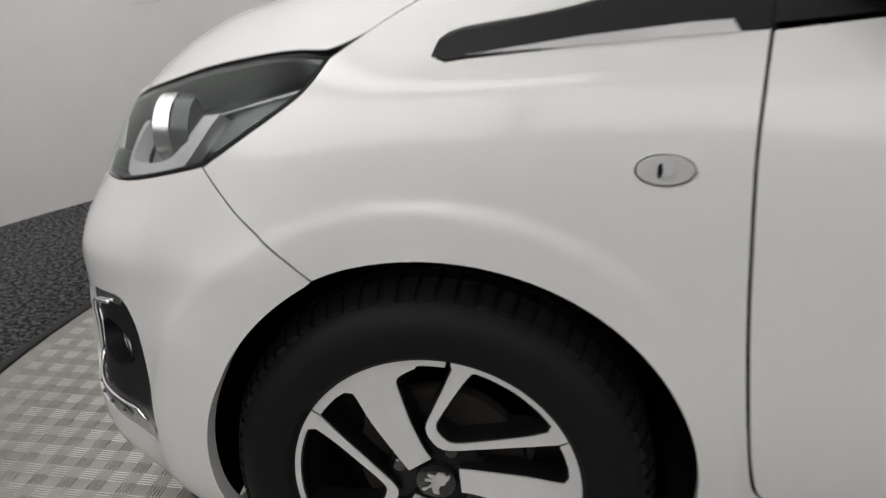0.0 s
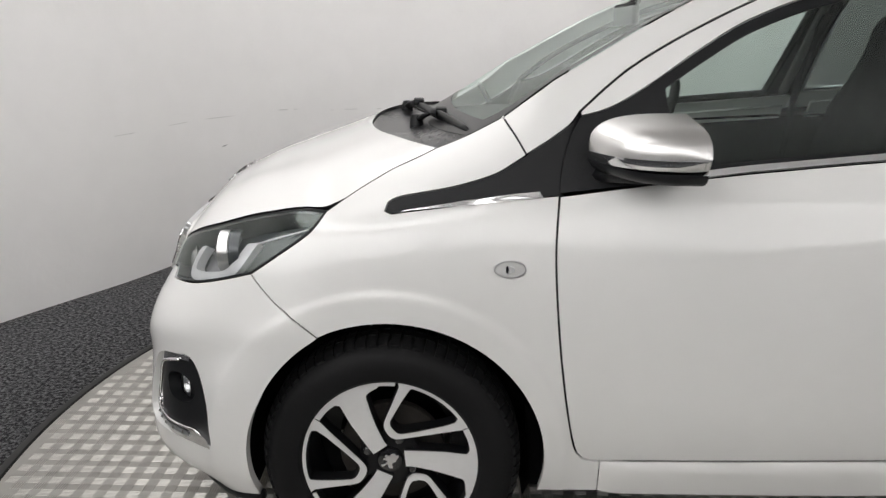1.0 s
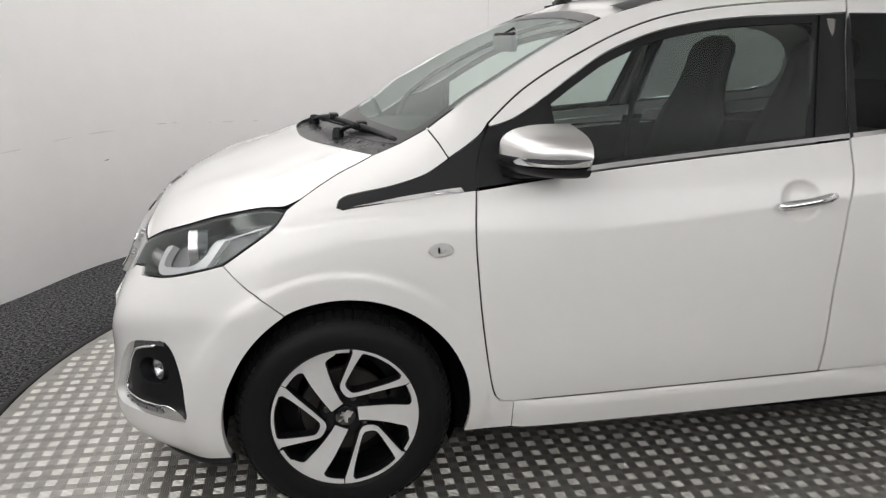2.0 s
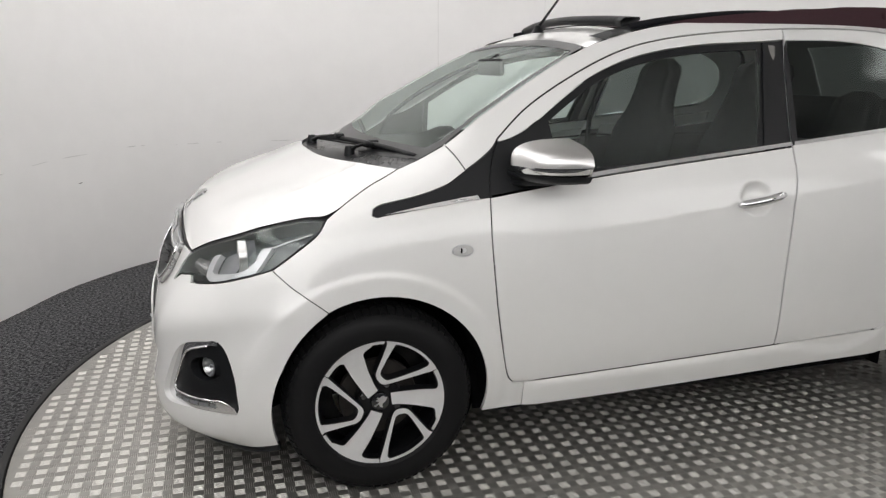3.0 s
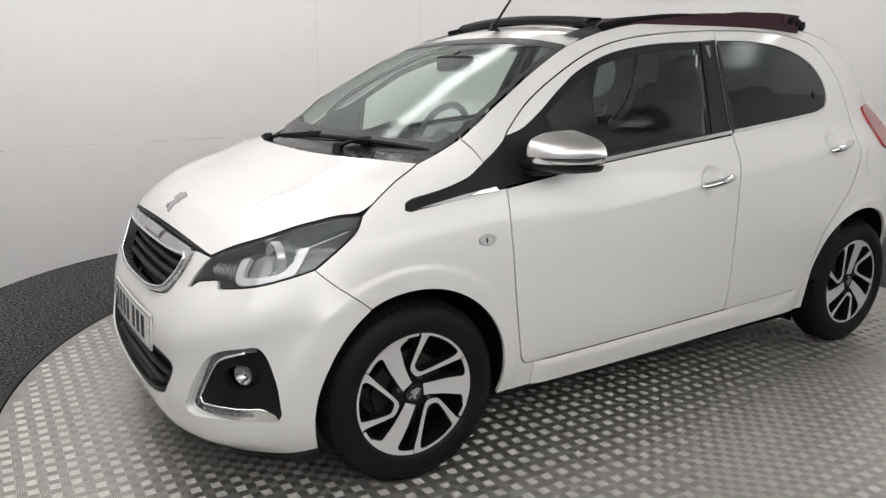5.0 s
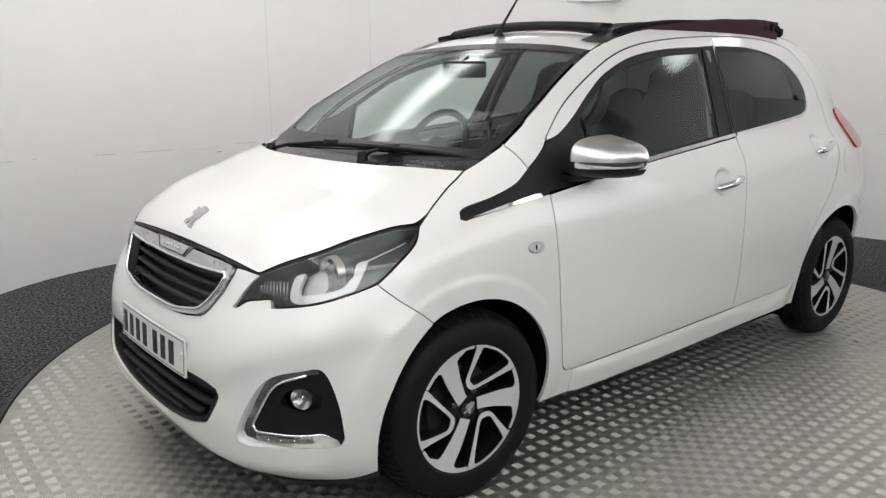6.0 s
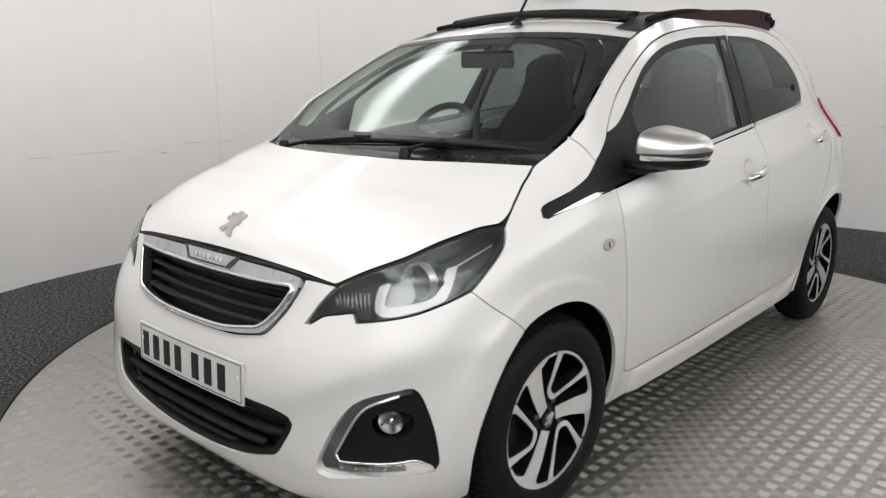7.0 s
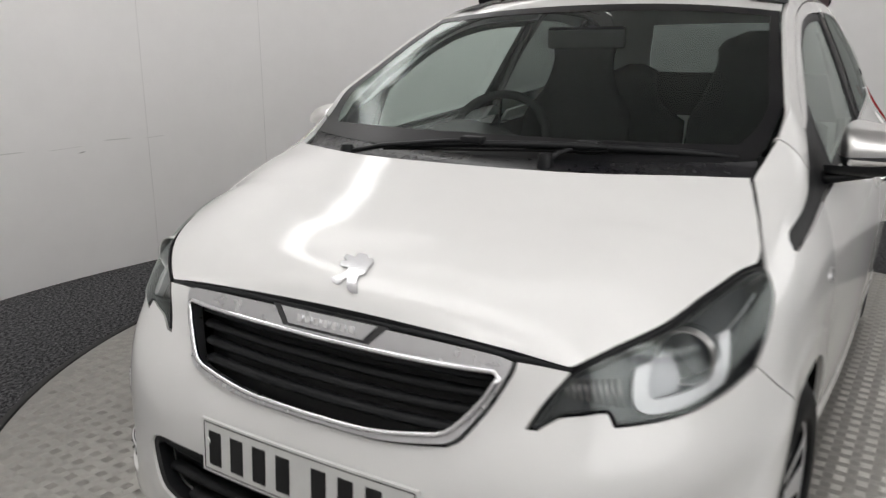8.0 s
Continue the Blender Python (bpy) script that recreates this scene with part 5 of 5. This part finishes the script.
# door mirrors
for side in (1, -1):
    def shell(z0, z1, grow, n=26, k=16):
        """The housing's curved front between two heights."""
        rows = []
        for i in range(n + 1):
            v = i / n
            f = max(1 - v ** 8, 0.0004) ** 0.5 * (0.72 + 0.28 * (1 - (1 - min(v / 0.16, 1)) ** 2))
            xb, xf = 0.588 + 0.012 * v, 0.404 + 0.080 * v ** 1.6
            zc, h = 0.996 - 0.012 * v, (0.061 - 0.019 * v) * f
            row = []
            for j in range(k + 1):
                q = []
                for z in (z0, z1):
                    sn = max(-1, min(1, (z - zc) / h))
                    q.append(math.asin(math.copysign(abs(sn) ** (1 / 0.7), sn)))
                a = q[0] + (q[1] - q[0]) * j / k
                c, sn = math.cos(a), math.sin(a)
                row.append((xb - (xb - xf + grow) * abs(c) ** 0.60 * f, side * (-0.732 - (0.168 + grow) * v), zc + (h + grow) * math.copysign(abs(sn) ** 0.7, sn)))
            rows.append(row)
        return rows
    mirror = patch("door_mirror", shell(0.9, 1.1, -0.004), BLACK, car, "black door mirror with chrome cap", flip=side > 0)
    patch("chrome_cap", shell(0.984, 1.1, 0.004), CAP, mirror, "brushed chrome mirror cap", flip=side > 0)
    patch("chrome_band", shell(0.944, 0.984, -0.002), CHROME, mirror, "polished chrome lower band", flip=side > 0)
    bowl = []
    for i in range(23):
        v = i / 22
        f = max(1 - v ** 9, 0) ** 0.5
        xb, xf = 0.589 + 0.010 * v, 0.414 + 0.07 * v ** 1.6
        bowl.append([(xb - (xb - xf) * abs(math.cos(a)) ** 0.5 * f, side * (-0.704 - 0.192 * v), 0.962 - (0.026 + 0.014 * (1 - v)) * math.sin(a) * f - 0.004 * v) for a in [math.pi * 0.5 * j / 12 for j in range(13)]])
    patch("lower_bowl", bowl, BLACK, mirror, "matt black mirror bowl", flip=side < 0)
    verts = [(0.591, side * (-0.742 - 0.165 * (0.5 + 0.5 * math.cos(2 * math.pi * j / 24))), 0.991 + 0.045 * math.sin(2 * math.pi * j / 24)) for j in range(24)]
    part("mirror_glass", verts, [tuple(range(24))], CHROME, mirror, "mirror glass", smooth=False)
    sweep("mirror_arm", [(0.46, side * -0.69, 0.925), (0.48, side * -0.74, 0.930), (0.51, side * -0.80, 0.938)], [0.040, 0.032, 0.028], BLACK, mirror, sides=10, flat=0.45)

# door handles
for side in (1, -1):
    for x0, z0, x1, z1 in ((1.190, 0.826, 1.368, 0.852), (2.012, 0.908, 2.190, 0.934)):
        pts = []
        for k in range(13):
            t = k / 12
            u, z = x0 + (x1 - x0) * t, z0 + (z1 - z0) * t
            _, y, _ = skin(u, z)
            pts.append((u, side * (y - 0.008 - 0.022 * math.sin(math.pi * min(max(t, 0.06), 0.94)) ** 0.6), z))
        h = sweep("door_handle", pts, [0.008] + [0.0135] * 11 + [0.009], CHROME, car, "chrome door handle", sides=10, flat=1.05)
        if x0 < 1.5:
            spin("key_lock", [(0.0005, 0.0), (0.007, 0.0), (0.009, 0.004)], GLOSS_BLACK, h, axis="y", steps=14, at=(1.338, side * -0.812, 0.846))

# fuel flap, repeater lens
for k, r in ((0, 0.060),):
    line = [(2.355 + r * math.cos(a * math.pi / 20), 0.842 + r * math.sin(a * math.pi / 20)) for a in range(40)]
    panel("fuel_flap", line, offset(skin, 0.0015), PAINT, car, step=0.03, lip=0.006, mirror=False)
for side in (False, True):
    panel("repeater_core", [(0.2525 + 0.010 * math.cos(k * math.pi / 8), 0.7385 + 0.007 * math.sin(k * math.pi / 8)) for k in range(16)], offset(skin, 0.006), ALLOY, car, "bright repeater core", step=0.006, lip=0.003, mirror=side)

    panel("repeater_bulb", [(0.246 + 0.003 * math.cos(k * math.pi / 6), 0.7385 + 0.008 * math.sin(k * math.pi / 6)) for k in range(12)], offset(skin, 0.0075), GLOSS_BLACK, car, "dark bulb seen through the lens", step=0.005, lip=0.002, mirror=side)

# roof: deflector, aerial, canvas
pts = [(0.955 - 0.045 * (1 - (v / 0.43) ** 2), v, 1.408 + 0.022 * (1 - (v / 0.43) ** 2)) for v in [-0.41 + 0.82 * k / 24 for k in range(25)]]
verts, faces = [], []
for x, y, z in pts:
    verts += [(x, y, z - 0.016), (x - 0.006, y, z + 0.004), (x + 0.012, y, z + 0.016), (x + 0.070, y, z + 0.018), (x + 0.072, y, z + 0.008), (x + 0.03, y, z - 0.012)]
for k in range(24):
    faces += [(6 * k + j, 6 * k + (j + 1) % 6, 6 * k + 6 + (j + 1) % 6, 6 * k + 6 + j) for j in range(6)]
faces += [tuple(range(6)), tuple(range(144, 150))[::-1]]
part("wind_deflector", verts, faces, BLACK, car, "black wind deflector lip")
aerial = spin("aerial", [(0.0005, 0.030), (0.010, 0.026), (0.017, 0.010), (0.026, 0.0)], BLACK, car, "black roof aerial", axis="z", steps=16, at=(0.825, 0, 1.388))
sweep("whip", [(0.828, 0, 1.408), (0.90, 0, 1.50), (0.985, 0, 1.61), (1.06, 0, 1.71)], [0.006, 0.0045, 0.0035, 0.003], BLACK, aerial, sides=8)
rail_l = [skin(u, z) for u, z in curve(RAIL_TOP[1:], 0.04)]
for s in (1, -1):
    sweep("canvas_rail", [(x, s * (y + 0.025), z + 0.012) for x, y, z in rail_l if 0.93 < x < 2.1], 0.012, CANVAS_DARK, car, "black canvas roof rail", sides=8)


def top_z(x):
    return hermite((0.95, 1.2, 1.6, 2.0, 2.2), (1.418, 1.438, 1.450, 1.446, 1.432), x)


canvas = None
rows = []
for i in range(29):
    x = 1.10 + 1.0 * i / 28
    lift = 0.034 * min(max((x - 1.10) / 0.85, 0), 1) ** 0.8
    row = []
    for j in range(25):
        v = -1 + 2 * j / 24
        wav = 0.004 * math.sin(x * 60) * (0.3 + 0.7 * (x - 1.1)) + 0.003 * math.sin(x * 23 + v * 5)
        row.append((x, 0.485 * v, top_z(x) - 0.02 * (1 - i / 28) - 0.02 * v ** 4 - 0.03 * abs(v) ** 12 + lift * (1 - 0.3 * v ** 8) + wav))
    rows.append(row)
canvas = patch("canvas_roof", rows, CANVAS, car, "folded burgundy canvas roof", flip=True)
for k, (x, z, r, m) in enumerate(((2.02, 1.468, 0.022, CANVAS), (2.075, 1.462, 0.021, CANVAS_DARK), (2.125, 1.452, 0.021, CANVAS_DARK), (2.16, 1.440, 0.020, CANVAS_DARK))):
    sweep("canvas_fold", [(x + 0.02 * (1 - abs(v)), 0.49 * v, z - 0.018 * v ** 4 + 0.003 * math.sin(9 * v + k)) for v in [-1 + k2 / 10 for k2 in range(21)]], r, m, canvas, "rolled canvas fold", sides=10)
patch("canvas_side", [[(x, -0.488, top_z(x) - 0.05 + (0.05 - 0.02 * (2.13 - x)) * j / 3 + (0.030 * min(max((x - 1.1) / 0.85, 0), 1)) * (j / 3)) for j in range(4)] for x in [1.10 + 1.03 * i / 20 for i in range(21)]], CANVAS, canvas)
patch("canvas_side", [[(x, 0.488, top_z(x) - 0.05 + (0.05 - 0.02 * (2.13 - x)) * j / 3 + (0.030 * min(max((x - 1.1) / 0.85, 0), 1)) * (j / 3)) for j in range(4)] for x in [1.10 + 1.03 * i / 20 for i in range(21)]], CANVAS, canvas)
# rear roof and tailgate
right_edge = [skin(u, z) for u, z in curve([(2.06, 1.418)] + REAR_EDGE, 0.05)]
grid = []
for x, y, z in right_edge:
    f = min(max((x - 2.1) / 0.4, 0), 1)
    grid.append([(x + (0.10 * f) * (1 - v * v), -y * v, z + 0.03 * (1 - f) * (1 - v * v)) for v in [-1 + k / 8 for k in range(17)]])
verts = [p for row in grid for p in row]
faces = [(17 * i + j, 17 * i + 17 + j, 17 * i + 18 + j, 17 * i + 1 + j) for i in range(len(grid) - 1) for j in range(16) if not (5 <= i < 10 and 3 <= j < 13)]
tail = part("tailgate", verts, faces, PAINT, car)
patch("tailgate_lining", [[(x - 0.05, y * 0.94, z - 0.02) for x, y, z in row] for row in grid[9:15]], CABIN, tail, "dark tailgate lining", flip=True)
patch("rear_window", [[tuple(Vector(p) + Vector((0.004, 0, 0.003))) for p in row[3:14]] for row in grid[5:11]], PRIVACY, tail, "dark rear window", flip=True)

# underside
tray = [(-0.52, 0.40), (-0.30, 0.45), (-0.30, 0.42), (0.34, 0.42), (0.40, 0.70), (1.90, 0.72), (1.93, 0.42), (2.66, 0.42), (2.66, 0.6)]
out = [(x, -y) for x, y in tray] + [(x, y) for x, y in reversed(tray)]
n = len(out)
part("undertray", [(x, y, 0.185) for x, y in out] + [(x, y, 0.25) for x, y in out], [tuple(range(n))[::-1], tuple(range(n, 2 * n))] + [(k, (k + 1) % n, n + (k + 1) % n, n + k) for k in range(n)], LINER, car, "black undertray", smooth=False)
for s in (1, -1):
    sweep("mud_flap", [(0.345, s * -0.60, 0.36), (0.352, s * -0.66, 0.25), (0.35, s * -0.68, 0.19)], 0.03, LINER, car, sides=6, flat=0.3)

# cabin
dash_rows = []
for i in range(15):
    x = 0.10 + 0.62 * i / 14
    zc = hermite((0.10, 0.30, 0.50, 0.62, 0.68, 0.72), (0.955, 0.972, 0.965, 0.945, 0.90, 0.78), x)
    dash_rows.append([(x, 0.66 * v * (0.93 + 0.07 * i / 14), zc - 0.02 * v ** 4 + (0.055 * math.exp(-((0.66 * v - 0.35) / 0.13) ** 2) * math.exp(-((x - 0.58) / 0.10) ** 2))) for v in [-1 + k / 14 for k in range(29)]])
dash = patch("dashboard", dash_rows, CABIN, car, "dark grey dashboard", flip=True)
block("dash_lower", (0.10, 1.26, 0.42), (0.66, 0, 0.60), CABIN, car, 0.03)
centre = Vector((0.80, 0.35, 0.915))
tilt = Matrix.Rotation(radians(-64), 3, "Y")
pts = [centre + tilt @ Vector((0.175 * math.cos(a), 0.178 * math.sin(a), 0)) for a in [2 * math.pi * k / 48 for k in range(48)]]
wheel_rim = sweep("steering_wheel", pts, 0.0155, CABIN, car, "black steering wheel", sides=10, closed=True)
for a in (90, 270, 180):
    e = centre + tilt @ Vector((0.165 * math.cos(radians(a)), 0.165 * math.sin(radians(a)), 0))
    sweep("wheel_spoke", [centre + Vector((-0.02, 0, -0.01)), e], [0.035, 0.014], SATIN if a != 180 else CABIN, wheel_rim, sides=8, flat=0.5)
sweep("wheel_hub", [centre + tilt @ Vector((0, 0, 0.01)), centre + tilt @ Vector((0, 0, -0.05))], [0.055, 0.06], CABIN, wheel_rim, sides=20)
sweep("column", [centre + Vector((-0.03, 0, -0.02)), (0.62, 0.35, 0.84)], [0.045, 0.06], CABIN, car, sides=12)
mir = block("interior_mirror", (0.022, 0.235, 0.062), (0.625, -0.02, 1.258), CABIN, car, 0.012, "black interior mirror")
sweep("mirror_stem", [(0.630, -0.0, 1.280), (0.665, 0, 1.300)], 0.010, CABIN, mir, sides=8)


def seat(x, y, wide, back_top, head_w, head_top, name="seat"):
    """A front seat with a tall one-piece back, or part of the rear bench."""
    rows = []
    for i in range(25):
        t = i / 24
        z = 0.48 + (head_top - 0.48) * t
        lean = 0.26 * (z - 0.48)
        sh = (back_top - 0.48) / (head_top - 0.48)
        w = wide * (1 - 0.12 * t) if t < sh * 0.86 else hermite((sh * 0.86, sh, sh + (1 - sh) * 0.45, 0.97, 1.0), (wide * 0.90, head_w * 1.25, head_w, head_w * 0.75, head_w * 0.30), t)
        d = 0.060 * (1 - 0.35 * t) * (1 if t < 0.96 else 0.5)
        row = []
        for j in range(21):
            a = 2 * math.pi * j / 20
            ca, sa = math.cos(a), math.sin(a)
            row.append((x + lean + d * math.copysign(abs(ca) ** 0.7, ca) - 0.02 * (abs(sa) > 0.7), y + w * math.copysign(abs(sa) ** 0.6, sa), z))
        rows.append(row)
    back = patch(name, rows, CLOTH, car, "dark cloth seat", flip=True)
    block("cushion", (0.50, wide * 2, 0.16), (x - 0.22, y, 0.46), CLOTH, back, 0.06, segments=4)
    return back


seat(1.45, -0.32, 0.245, 1.06, 0.145, 1.295, "front_seat")
seat(1.45, 0.36, 0.245, 1.06, 0.125, 1.295, "front_seat")
seat(1.98, -0.30, 0.27, 0.98, 0.11, 1.16, "rear_seat")
seat(1.98, 0.30, 0.27, 0.98, 0.11, 1.16, "rear_seat")
block("cabin_floor", (1.9, 1.2, 0.03), (1.35, 0, 0.30), CABIN, car, 0.005)
for s in (1, -1):
    sweep("seat_belt", [offset(skin, -0.035)(1.47, 1.28)[:1] + (s * offset(skin, -0.035)(1.47, 1.28)[1],) + (1.28,), (1.44, s * -0.64, 1.10), (1.42, s * -0.66, 0.70)], [0.024, 0.024, 0.024], CABIN, car, sides=6, flat=0.25)
    sweep("pillar_lining", [(1.462, s * -0.535, 1.33), (1.43, s * -0.59, 1.18), (1.39, s * -0.65, 1.0)], [0.022, 0.024, 0.028], material("pillar_cloth", (0.22, 0.21, 0.20), 0.8) if s > 0 else bpy.data.materials["pillar_cloth"], car, "light grey pillar lining", sides=8, flat=0.4)

# stretch the right half sideways to fit the camera's view
def widen(ob):
    if ob.matrix_basis != Matrix.Identity(4):
        if ob.location.y > 0:
            ob.location.y *= 1.055
        return
    for v in ob.data.vertices:
        if v.co.y > 0:
            v.co.y *= 1.055
    for c in ob.children:
        widen(c)


for ob in car.children:
    widen(ob)
